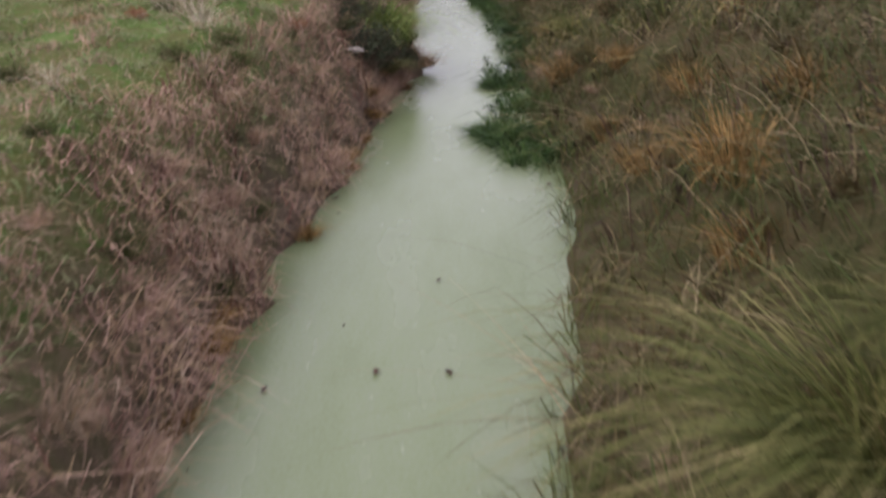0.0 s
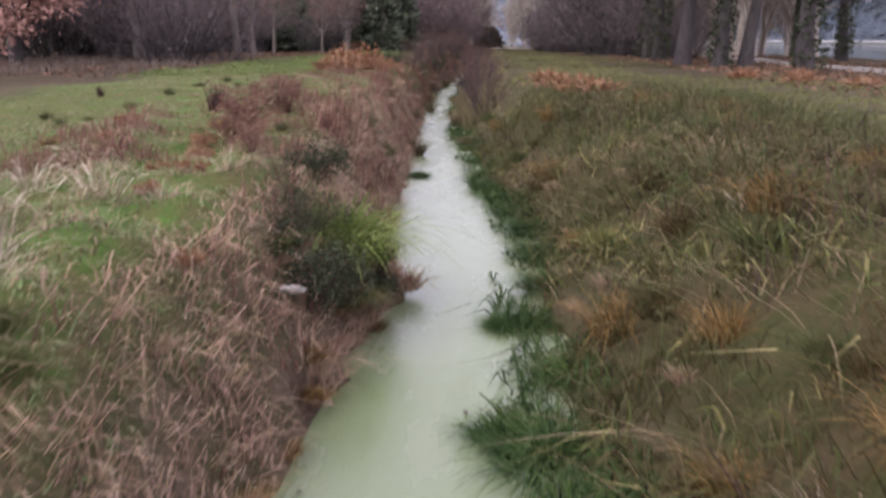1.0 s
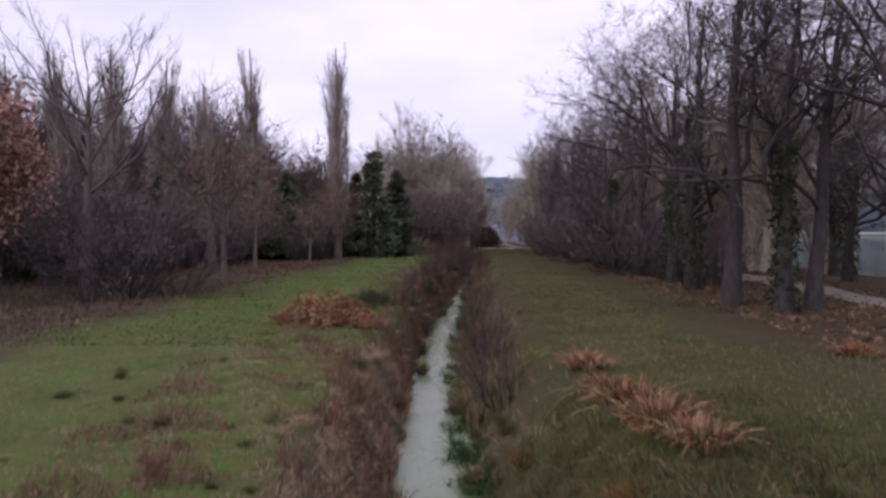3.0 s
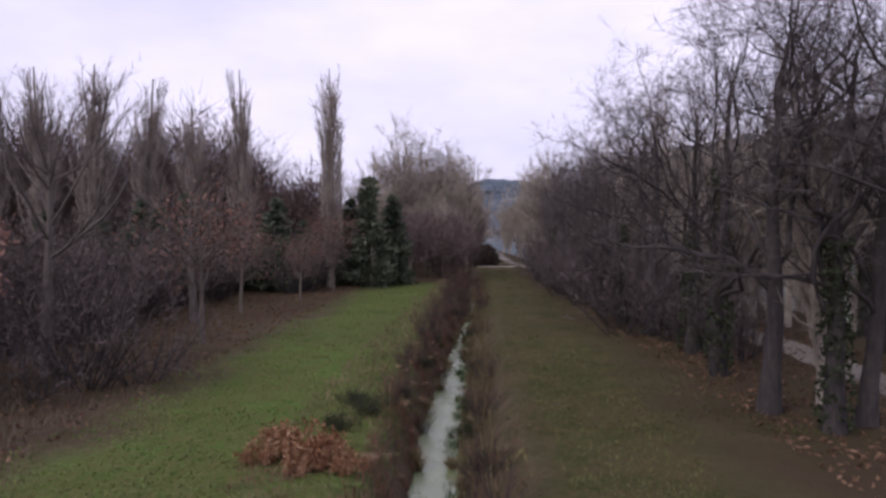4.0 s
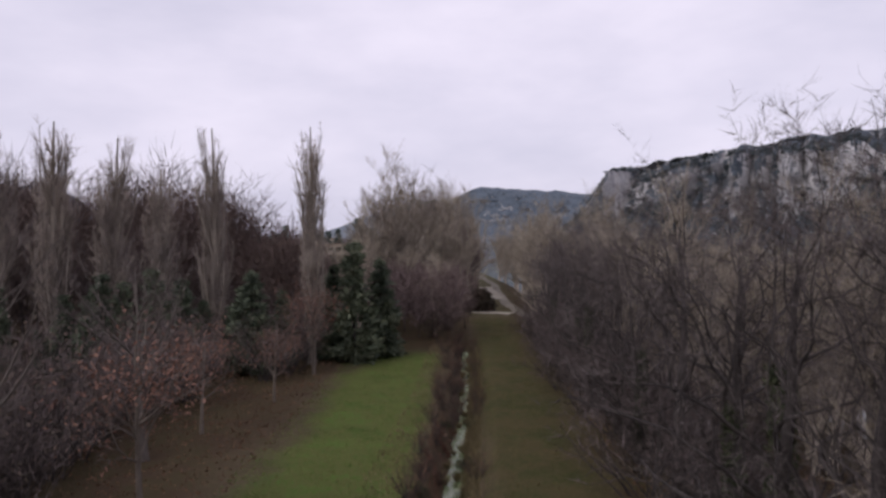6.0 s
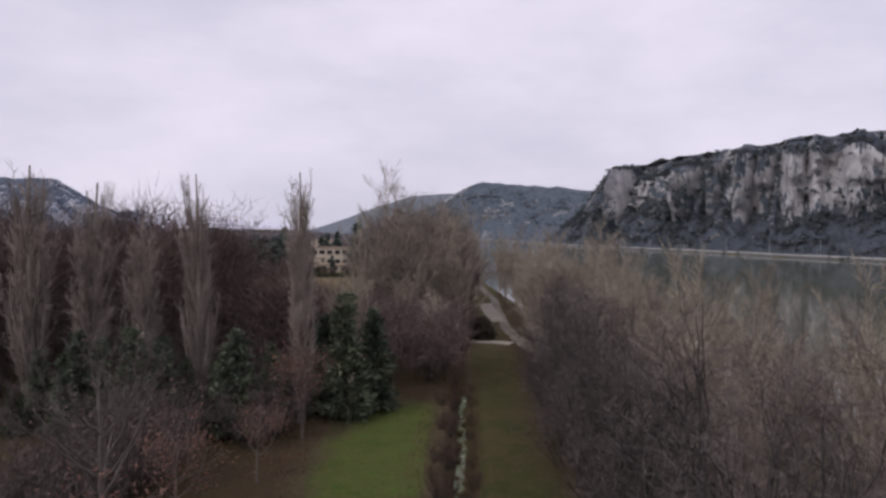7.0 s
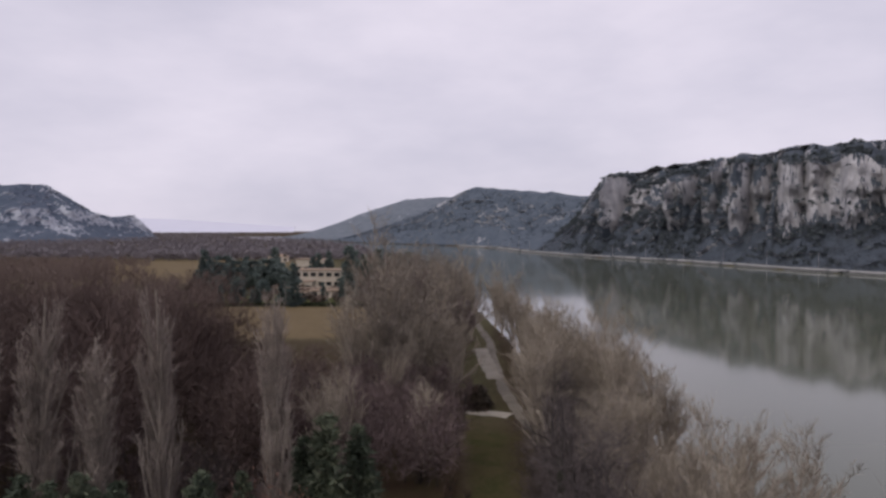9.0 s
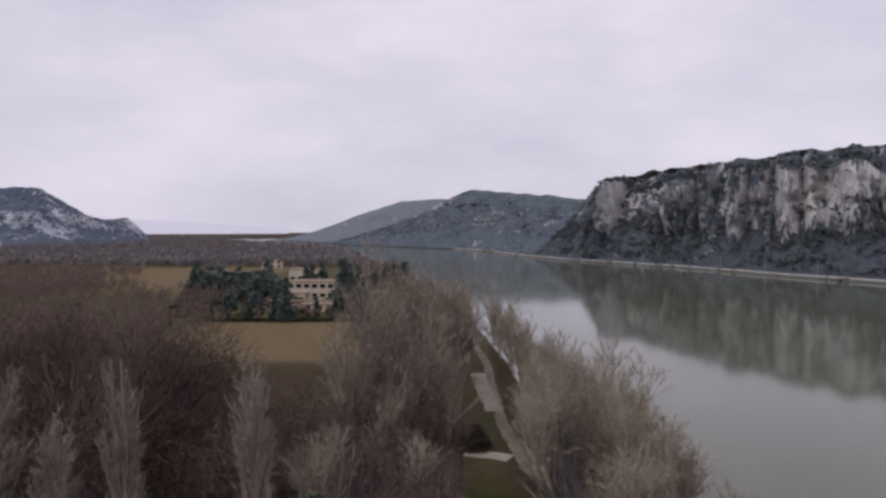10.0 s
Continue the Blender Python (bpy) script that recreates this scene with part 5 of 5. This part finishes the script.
def scatter(n, x0, x1, y0, y1, bias=1.0):
    y = y0 + (y1 - y0) * rng.uniform(0, 1, n) ** bias
    return rng.uniform(x0, x1, n), y


def bank_x(n, y, side, d0, d1, power=1.0):
    d = d0 + (d1 - d0) * rng.uniform(0, 1, n) ** power
    return np.interp(y, *WATER_L) - d if side < 0 else np.interp(y, *WATER_R) + d


def stand(name, x, y, hmin, hmax, width, lean, flop, material, label, category="grass", droop=0.5, sink=0.02, patch=None, make=blades):
    """Blades at x, y that lean to the water by lean and at random by flop; patch: (size, seed, threshold) leaves gaps."""
    tall = 1.0
    if patch:
        p = wob(x, y, patch[0], 1.0, patch[1]) + 0.6 * wob(x, y, patch[0] * 0.45, 1.0, patch[1] + 3)
        keep = p + rng.normal(size=len(x)) * 0.25 > patch[2]
        x, y, p = x[keep], y[keep], p[keep]
        tall = 0.7 + 0.5 * np.clip(p - patch[2], 0, 1)
    n = len(x)
    C = np.stack([x, y, np.maximum(height(x, y), 0.0) - sink], 1)
    H = rng.uniform(hmin, hmax, n) * tall
    mid = (np.interp(y, *WATER_L) + np.interp(y, *WATER_R)) / 2
    way = np.sign(mid - x)
    tuft = np.stack([wob(x, y, 0.9, 1.0, 4.0), wob(x, y, 0.8, 1.0, 9.0), np.zeros(n)], 1)
    L = np.stack([way * lean, np.zeros(n), np.zeros(n)], 1) + tuft * flop * 0.6 + rng.normal(size=(n, 3)) * (flop, flop, 0)
    return tagged(new(name, np_mesh(name, *make(C, H, L, np.full(n, width), rng, droop), material)), label, category, kind="stuff")


n = 42000
y = scatter(n, 0, 1, -2, 26, 1.6)[1]
stand("bank_dry_grass", bank_x(n, y, -1, 0.0, 0.85, 1.0), y, 0.07, 0.24, 0.003, 0.1, 1.0, M_DRY, "tangled dry pinkish-brown grass on the ditch bank", droop=0.8, patch=(1.3, 2.0, -0.35))
n = 9000
y = scatter(n, 0, 1, 11, 62, 1.0)[1]
stand("bank_red_stems", bank_x(n, y, -1, 0.0, 1.0), y, 0.2, 0.6, 0.008, 0.1, 0.22, M_RED_STEM, "upright reddish-brown dead stems on the ditch bank", "dead stems", 0.2, patch=(2.4, 5.0, 0.05))
n = 3200
y = scatter(n, 0, 1, -2, 14, 1.2)[1]
stand("bank_purple_stems", bank_x(n, y, -1, 0.05, 0.8), y, 0.15, 0.4, 0.0045, 0.05, 0.4, M_RED_STEM, "matted purplish dead stalks on the bank", "dead stems", 0.35, patch=(1.8, 8.0, 0.2))
n = 22000
y = scatter(n, 0, 1, -2, 18, 1.3)[1]
stand("bank_long_grass", bank_x(n, y, 1, 0.05, 3.4), y, 0.2, 0.55, 0.0035, 0.25, 1.0, M_TAN, "long arching tan grass on the ditch bank", droop=1.25, patch=(1.9, 7.0, 0.1), make=arches)
n = 28000
y = scatter(n, 0, 1, -2, 20, 1.2)[1]
stand("bank_olive_grass", bank_x(n, y, 1, 0.0, 4.2), y, 0.12, 0.45, 0.0045, 0.15, 0.85, M_OLIVE, "olive green rank grass on the ditch bank", droop=0.7, patch=(2.2, 11.0, -0.5))
M_YELLOW = foliage("yellow_straw", [(0.051, 0.029, 0.009), (0.099, 0.06, 0.016), (0.156, 0.091, 0.027), (0.231, 0.139, 0.048), (0.356, 0.228, 0.092)], 1.2, shift=0.3)
M_RUSH = foliage("rushes", [(0.07, 0.055, 0.03), (0.13, 0.105, 0.055), (0.22, 0.18, 0.1)], 0.5)
n = 7000
y = scatter(n, 0, 1, 22, 92, 1.0)[1]
stand("ditch_rushes", bank_x(n, y, 1, 0.0, 0.9), y, 0.3, 0.75, 0.012, 0.1, 0.2, M_RUSH, "dull brown rushes along the ditch", droop=0.25)
n = 62000
y = scatter(n, 0, 1, -1, 30, 1.7)[1]
stand("meadow_grass_near", bank_x(n, y, -1, 0.45, 7.5, 1.3), y, 0.03, 0.085, 0.0045, 0.0, 0.9, M_GREEN, "short green meadow grass", droop=0.6)
n = 40000
y = scatter(n, 0, 1, -1, 26, 1.6)[1]
x = bank_x(n, y, -1, 0.5, 6.5, 1.2)
keep = wob(x, y, 1.7, 1.0, 6.0) > -0.15
stand("meadow_dry_grass", x[keep], y[keep], 0.04, 0.13, 0.0032, 0.0, 0.9, M_EDGE_TAN, "withered tan grass among the meadow", droop=0.5)
n = 20000
x, y = scatter(n, 2.2, 9.5, 12, 46, 1.2)
keep = (y < 24) | (x < 5.2 + wob(x, y, 3.0, 0.8, 4.0))
x, y = x[keep], y[keep]
stand("lawn_grass", x, y, 0.05, 0.16, 0.008, 0.0, 0.7, M_LAWN_NEAR, "olive green lawn grass beside the ditch", droop=0.6)
n = 44000
y = scatter(n, 0, 1, 0, 27, 1.5)[1]
stand("meadow_rough_grass", bank_x(n, y, -1, 0.7, 4.2), y, 0.04, 0.12, 0.0038, 0.0, 0.9, M_GREEN, "rough green grass between meadow and bank", droop=0.6, patch=(2.6, 1.0, -0.15))
n = 22000
y = scatter(n, 0, 1, 0, 24, 1.4)[1]
stand("meadow_brown_grass", bank_x(n, y, -1, 0.6, 3.4), y, 0.05, 0.16, 0.0036, 0.0, 0.7, M_DRY, "patches of withered brown grass by the bank", droop=0.6, patch=(1.3, 12.0, 0.15))
n = 16000
y = scatter(n, 0, 1, 8, 27, 1.2)[1]
stand("meadow_rough_stems", bank_x(n, y, -1, 0.7, 3.6), y, 0.1, 0.32, 0.005, 0.0, 0.6, M_RED_STEM, "rough dark brown growth beside the bank", "dead stems", droop=0.6, patch=(3.0, 2.0, 0.05))
n = 9000
y = scatter(n, 0, 1, -1, 16, 1.4)[1]
stand("bank_bent_straw", bank_x(n, y, 1, 0.1, 3.2), y, 0.15, 0.42, 0.0032, 0.0, 1.6, M_STRAW_DULL, "bent pale stalks tangled over the bank grass", "dead stems", droop=0.8, patch=(1.5, 6.0, 0.0), make=arches)
n = 6000
y = scatter(n, 0, 1, -1, 18, 1.3)[1]
stand("bank_dark_stems", bank_x(n, y, 1, 0.1, 3.6), y, 0.2, 0.6, 0.005, 0.1, 0.5, M_DARK_STEM, "dark dead stalks among the bank grass", "dead stems", droop=0.5, patch=(2.0, 4.0, 0.3))
n = 14000
y = scatter(n, 0, 1, 5.5, 60, 1.2)[1]
stand("water_edge_plants", bank_x(n, y, 1, -0.4, 0.25), y, 0.1, 0.32, 0.008, 0.3, 0.9, M_WATERWEED, "dark green plants fringing the water", "water plants", droop=0.8, patch=(2.1, 3.0, 0.05))
n = 6000
y = scatter(n, 0, 1, 5.5, 30, 1.2)[1]
stand("bank_green_herbs", bank_x(n, y, 1, 0.1, 1.6), y, 0.1, 0.35, 0.01, 0.2, 0.8, M_SEDGE, "green herbs among the bank grass", "herbs", droop=0.7, patch=(1.7, 14.0, 0.35))
M_TURF = foliage("turf_blades", [(0.055, 0.085, 0.022), (0.08, 0.135, 0.03), (0.14, 0.135, 0.05), (0.1, 0.17, 0.036), (0.165, 0.19, 0.065)], 0.35, shift=0.7)
n = 26000
x, y = scatter(n, -10.0, -1.6, 24, 84, 1.3)
stand("meadow_turf", x, y, 0.05, 0.12, 0.016, 0.0, 1.1, M_TURF, "fresh green turf of the meadow strip", droop=0.6, patch=(5.0, 3.0, -0.9))
M_LAWN = foliage("lawn_blades", [(0.046, 0.047, 0.016), (0.076, 0.081, 0.026), (0.124, 0.091, 0.046), (0.086, 0.1, 0.03), (0.161, 0.119, 0.059)], 0.25, shift=0.7)
n = 24000
x, y = scatter(n, 1.2, 9.0, 30, 118, 1.3)
stand("lawn_turf", x, y, 0.05, 0.13, 0.014, 0.0, 1.0, M_LAWN, "olive brown tufts in the winter lawn", droop=0.6, patch=(4.0, 8.0, -0.7))
n = 6000
x, y = scatter(n, 0, 1, 30, 92)
stand("left_bank_grass", bank_x(n, y, -1, 0.8, 3.2), y, 0.12, 0.34, 0.012, 0.0, 0.6, M_RUSH, "rough brown grass along the top of the bank")


n = 9000
x, y = scatter(n, -24, -9.5, 24, 42)
stand("wood_edge_grass", x, y, 0.15, 0.45, 0.009, 0.0, 0.5, M_EDGE, "pale dry grass along the wood's edge", droop=0.5, patch=(4.0, 2.0, -0.6))


def tussock(name, label, rng, n, h, spread, width, material, group="", category="grass tuft", droop=1.1, bias=(0, 0), foot=0.16, stray=0.36):
    a = rng.uniform(0, 2 * np.pi, n)
    k = rng.uniform(0.1, 1.0, n)
    C = np.stack([np.cos(a) * k * foot, np.sin(a) * k * foot, np.full(n, -0.05)], 1)
    L = np.stack([np.cos(a), np.sin(a), np.zeros(n)], 1) * (k * spread)[:, None] + rng.normal(size=(n, 3)) * (stray, stray, 0) + np.array([bias[0], bias[1], 0])
    root = new(name)
    part("tuft", np_mesh(name + "_tuft", *arches(C, rng.uniform(0.5, 1.0, n) * h, L, np.full(n, width), rng, droop), material), root)
    return tagged(root, label, category, group)


def place(ob, spots, tilt=0):
    for k, (x, y, s) in enumerate(spots):
        m = pose(x, y, max(0.02, float(height(x, y))), 0, 0, k * 83) @ Matrix.Diagonal((s, s, s, 1))
        if k == 0:
            ob.matrix_basis = m
        else:
            copy_thing(ob, m)


def along(n, side, d0, d1, y0, y1, s0, s1, bias=1.2):
    y = y0 + (y1 - y0) * rng.uniform(0, 1, n) ** bias
    x = bank_x(n, y, side, d0, d1)
    return [(float(p), float(q), float(s)) for p, q, s in zip(x, y, rng.uniform(s0, s1, n))]


place(tussock("sedge_tussock", "lush green arching sedge tussock at the waterline", rng, 420, 0.9, 0.9, 0.010, M_SEDGE, "green sedge tussocks"),
      [(1.75, 9.0, 0.5), (2.6, 11, 0.5), (-1.3, 12.5, 0.5)])
place(tussock("leaning_sedge", "olive sedge tussock leaning over the water", rng, 620, 1.15, 1.0, 0.006, M_SEDGE, "leaning sedge tussocks", droop=1.3, bias=(-0.75, 0.05), foot=0.3),
      [(1.8, 0.8, 0.66)])
for x, y, s, turn in ((2.15, 1.15, 0.5, 20), (1.6, 0.45, 0.5, 8), (1.3, 0.85, 0.4, -6), (-0.5, 8.1, 0.4, 180)):
    copy_thing(bpy.data.objects["leaning_sedge"], pose(x, y, max(0.02, float(height(x, y))), 0, 0, turn) @ Matrix.Diagonal((s, s, s, 1)))
M_FRESH = foliage("fresh_sedge", [(0.039, 0.068, 0.013), (0.084, 0.129, 0.026), (0.135, 0.186, 0.041), (0.214, 0.225, 0.074)], 1.5)
place(tussock("fresh_sedge", "fresh green sedge draping from the bank to the water", rng, 420, 1.0, 0.75, 0.007, M_FRESH, "fresh sedge clumps", droop=1.2, bias=(0.4, -0.1), foot=0.25), [(-0.62, 8.5, 0.86)])
copy_thing(bpy.data.objects["fresh_sedge"], pose(-0.45, 8.75, float(height(-0.45, 8.75)), 0, 0, -20) @ Matrix.Diagonal((0.65, 0.65, 0.65, 1)))
copy_thing(bpy.data.objects["fresh_sedge"], pose(-0.72, 8.45, float(height(-0.72, 8.45)), 0, 0, 15) @ Matrix.Diagonal((0.55, 0.55, 0.55, 1)))
place(tussock("yellow_tussock", "yellowish straw tussock with long curved blades", rng, 340, 0.75, 1.1, 0.0045, M_YELLOW, "yellow straw tussocks", droop=1.3, foot=0.3), [(2.1, 3.1, 0.75), (2.6, 3.6, 0.75), (1.8, 4.2, 0.6), (2.3, 4.9, 0.7), (1.75, 5.4, 0.55), (2.9, 5.8, 0.6), (2.0, 6.4, 0.6), (2.7, 2.4, 0.6), (1.9, 2.3, 0.6)] + along(14, 1, 0.4, 3.0, 5, 20, 0.5, 0.9, 1.4))
place(tussock("pink_tussock", "matted pinkish-brown grass tussock", rng, 420, 0.36, 1.2, 0.0032, M_DRY, "pinkish grass tussocks", droop=1.3, foot=0.28), along(34, -1, 0.05, 0.75, 0.2, 14, 0.45, 0.85, 1.3) + along(26, -1, 1.5, 6.0, 4, 22, 0.2, 0.4))
place(tussock("ochre_tussock", "ochre withered grass tussock by the water", rng, 260, 0.45, 1.3, 0.006, M_YELLOW, "ochre grass tussocks", droop=1.3, foot=0.28), along(18, -1, -0.05, 0.22, 1.0, 12, 0.4, 0.62, 1.2) + along(8, -1, 1.4, 3.5, 3, 14, 0.4, 0.7))
place(tussock("olive_tussock", "olive green rank grass tussock", rng, 300, 0.7, 1.1, 0.005, M_OLIVE, "olive grass tussocks", droop=1.3, foot=0.3), along(40, 1, 0.2, 3.8, 0.5, 18, 0.45, 0.8, 1.2) + along(8, 1, 0.5, 3.0, 4, 16, 0.7, 1.0) + along(22, 1, 0.0, 0.7, 20, 60, 0.5, 0.9) + along(14, -1, 0.1, 0.9, 14, 50, 0.5, 0.9) + along(30, -1, 0.9, 5.0, 1.5, 22, 0.25, 0.5) + along(14, -1, 0.1, 1.1, 1.0, 10, 0.35, 0.55))
place(tussock("tan_tussock", "dry tan grass tussock with drooping blades", rng, 380, 0.7, 1.1, 0.0045, M_TAN, "tan grass tussocks", droop=1.3, foot=0.3), along(44, 1, 0.2, 3.6, 0.5, 18, 0.45, 0.85, 1.2) + along(10, 1, 0.6, 3.4, 4, 16, 0.8, 1.1))
place(tussock("brown_tussock", "withered brown grass tussock on the bank", rng, 360, 0.42, 1.1, 0.0032, M_DRY, "brown grass tussocks", droop=1.2, foot=0.25),
      along(20, -1, 0.05, 0.6, 0.5, 16, 0.45, 0.8) + along(10, 1, 0.1, 1.2, 0.5, 14, 0.5, 0.8) + along(40, -1, 0.0, 1.4, 12, 60, 0.6, 1.1, 1.1) + along(16, 1, 0.0, 0.6, 16, 60, 0.6, 1.0, 1.1))
place(tussock("russet_tussock", "orange-brown withered bracken clump", rng, 240, 0.3, 1.1, 0.01, M_RUSSET, "withered bracken clumps"),
      [(2.4, 20.4, 1.4), (2.55, 19.2, 1.5), (2.65, 18.0, 1.4), (2.3, 21.7, 1.2), (2.9, 17.0, 1.2), (3.0, 18.6, 1.1), (8.5, 21.5, 1.2), (9.5, 24, 1.0), (7.6, 23, 1.1), (9.0, 19.5, 1.0)])
place(tussock("straw_tuft", "bleached straw-coloured stalks lying in the grass", rng, 38, 0.55, 1.5, 0.006, M_STRAW, "bleached straw tufts", droop=1.2),
      [(-2.02, 7.2, 0.8), (-1.68, 7.3, 0.6), (-2.67, 7.44, 0.9), (-2.3, 6.5, 1.0), (-1.95, 5.9, 1.0), (-2.6, 6.8, 1.0), (-1.75, 5.4, 0.8), (-1.2, 2.7, 0.5), (-1.5, 4.6, 0.6), (-1.35, 10.6, 0.8), (-1.15, 12.3, 0.8), (-1.5, 8.3, 0.7), (-2.6, 14.2, 0.9), (-2.9, 8.6, 0.8), (1.9, 4.9, 0.8), (2.6, 8.0, 0.8), (-1.0, 9.9, 0.6), (-2.1, 3.6, 0.7)])
place(tussock("dock_stems", "stiff dark brown dock stems standing in the meadow", rng, 60, 0.62, 0.18, 0.014, M_DARK_STEM, "dark dock stems", "dead plant", 0.05, stray=0.1),
      [(-3.4, 13.7, 0.8), (-2.15, 12.8, 0.6), (-6.6, 16.5, 0.5)])
place(shrub("withered_dock", "bushy red-brown withered dock plant", rng, 16, 0.62, 0.22, M_RED_STEM, M_RED_STEM, 260,
            dict(count=700, size=0.024, mat=M_RED_STEM, label="withered red-brown seed heads", spread=0.035), "withered dock plants", "dead plant", thick=0.003),
      [(-1.85, 10.0, 0.9), (-2.15, 12.6, 0.9), (-1.5, 8.95, 0.55), (-1.95, 9.75, 0.65), (-2.7, 15.4, 0.7), (-1.3, 11.4, 0.55)])
place(tussock("water_plants", "dark green water plants spreading over the duckweed", rng, 700, 0.3, 2.0, 0.008, M_WATERWEED, "mats of water plants", "water plant", 1.15, foot=0.4),
      [(1.0, 6.25, 0.8), (0.72, 6.5, 0.6), (1.0, 8.4, 0.6), (0.76, 8.35, 0.45), (1.25, 9.3, 0.8), (1.4, 10.5, 1.0), (1.3, 11.6, 0.95), (1.1, 12.7, 0.9), (0.98, 13.6, 0.8), (0.8, 14.6, 0.7), (0.7, 15.8, 0.75), (0.55, 17.4, 0.65), (0.4, 19.2, 0.6), (0.3, 20.8, 0.6), (-0.5, 15.7, 0.55), (0.1, 24.5, 0.6), (1.2, 7.4, 0.6), (-0.9, 18.9, 0.4)])

place(shrub("copper_shrub", "low shrub covered in orange-brown withered leaves", rng, 16, 1.2, 1.3, M_OAK_BARK, M_RED_STEM, 300,
            dict(count=1500, size=0.09, mat=M_RUSSET, label="orange-brown withered leaves", spread=0.12), "orange-leaved shrubs on the bank", thick=0.005),
      [(-3.5, 27.6, 0.72), (-2.9, 27.2, 0.65), (-4.1, 28.1, 0.66), (-3.2, 26.8, 0.5), (-2.4, 27.0, 0.5), (-4.4, 27.4, 0.45), (-3.0, 28.2, 0.55),
       (-1.86, 8.44, 0.15), (-1.83, 7.5, 0.12), (-3.7, 11.3, 0.18), (-1.2, 6.5, 0.12), (-2.08, 9.28, 0.16), (-2.15, 8.43, 0.12), (-2.21, 9.64, 0.16), (-3.2, 9.8, 0.15), (-2.5, 5.9, 0.13)])
place(shrub("ditch_bush", "bare purplish-brown bush growing at the ditch", rng, 24, 2.2, 0.9, M_OAK_BARK, M_RED_STEM, 480, group="bare bushes along the ditch", thick=0.005),
      [(-2.0, 47, 0.8), (-1.8, 53, 0.8), (-1.5, 60, 0.9), (-1.4, 66, 0.9), (-2.1, 33, 0.6), (-2.2, 38.5, 0.7), (0.75, 22.5, 0.9), (0.7, 25.5, 1.0), (0.55, 29, 0.9), (0.5, 34, 0.85), (-1.9, 36, 0.8), (0.8, 40, 0.8), (-1.7, 44, 0.9), (-1.6, 50, 0.9), (-1.2, 56, 1.0), (0.9, 52, 0.8), (-1.0, 63, 1.1), (-1.3, 70, 1.2), (-1.2, 78, 1.2),
       (-1.4, 86, 1.3), (1.2, 66, 0.8), (-1.9, 40, 0.7)] + [(-0.5 + 0.25 * (k % 3), 62 + 2.6 * k, 0.7 + 0.1 * (k % 4)) for k in range(14)] + [(1.1 + 0.2 * (k % 2), 64 + 3.4 * k, 0.6 + 0.1 * (k % 3)) for k in range(10)] + [(-1.2, 35, 0.5), (-1.0, 42.5, 0.6), (0.0, 47.5, 0.5), (-0.9, 52, 0.6)])
place(shrub("bramble_bush", "dark green bramble hanging over the ditch edge", rng, 20, 0.85, 0.8, M_DARK_STEM, M_DARK_STEM, 260,
            dict(count=2600, size=0.032, mat=M_IVY, label="small dark green leaves", spread=0.1), "brambles on the bank", thick=0.004),
      [(-0.78, 7.5, 0.65), (-0.62, 8.0, 0.65), (-0.9, 8.2, 0.7), (-0.45, 8.5, 0.6), (-0.95, 8.9, 0.65), (-0.78, 4.72, 0.17), (-3.0, 30.2, 0.9), (-2.6, 31.6, 1.0), (-3.2, 32.8, 0.9), (0.6, 30, 1.0), (0.4, 33, 1.1), (0.35, 36.5, 1.0), (-1.7, 41, 1.0), (0.5, 44, 1.1), (-1.5, 48, 1.0), (0.5, 55, 1.1), (-1.0, 60, 1.0), (0.8, 63, 1.0)])


place(tussock("rush_tussock", "brown rush tussock leaning over the ditch water", rng, 160, 0.8, 0.8, 0.012, M_RUSH, "rush tussocks along the ditch"),
      along(30, 1, -0.2, 0.15, 18, 90, 0.6, 1.1, 1.0) + along(30, -1, -0.2, 0.15, 18, 90, 0.6, 1.1, 1.0))


def pale_log():
    bm = bmesh.new()
    bmesh.ops.create_icosphere(bm, subdivisions=3, radius=1)
    for v in bm.verts:
        v.co = Vector((v.co.x * 0.2, v.co.y * 0.09, v.co.z * 0.07)) * (1 + 0.25 * noise.noise(v.co * 2))
    ob = new("driftwood", bm_mesh("driftwood", bm, M_STONE))
    ob.matrix_basis = pose(-0.72, 7.1, float(height(-0.72, 7.1)) + 0.27, 0, 12, 25) @ Matrix.Diagonal((0.45, 0.45, 0.45, 1))
    return tagged(ob, "pale weathered piece of driftwood lying on the bank", "driftwood")


pale_log()

n = 60
y = rng.uniform(1, 22, n)
x = np.interp(y, *WATER_L) + (np.interp(y, *WATER_R) - np.interp(y, *WATER_L)) * rng.uniform(0, 1, n) ** 2.2
c = np.stack([x, y, np.full(n, 0.012)], 1)
V, F = leaves_on(c[:, None].repeat(2, 1), n, 0.035, rng, 0.004)
V[:, 2] = 0.012 + 0.012 * rng.uniform(0, 1, len(V))
tagged(new("floating_leaves", np_mesh("floating_leaves", V, F, M_DARK_STEM)), "dark dead leaves floating on the duckweed", "leaves", kind="stuff")

n = 12000
x = np.concatenate([rng.uniform(7.5, 16, n), rng.uniform(-24, -9.5, n)])
y = np.concatenate([rng.uniform(16, 90, n), rng.uniform(24, 90, n)])
c = np.stack([x, y, height(x, y) + 0.03], 1)
V, F = leaves_on(c[:, None].repeat(2, 1), 2 * n, 0.09, rng, 0.02)
tagged(new("leaf_litter", np_mesh("leaf_litter", V, F, M_LITTER)), "fallen brown leaves under the trees", "leaves", kind="stuff")
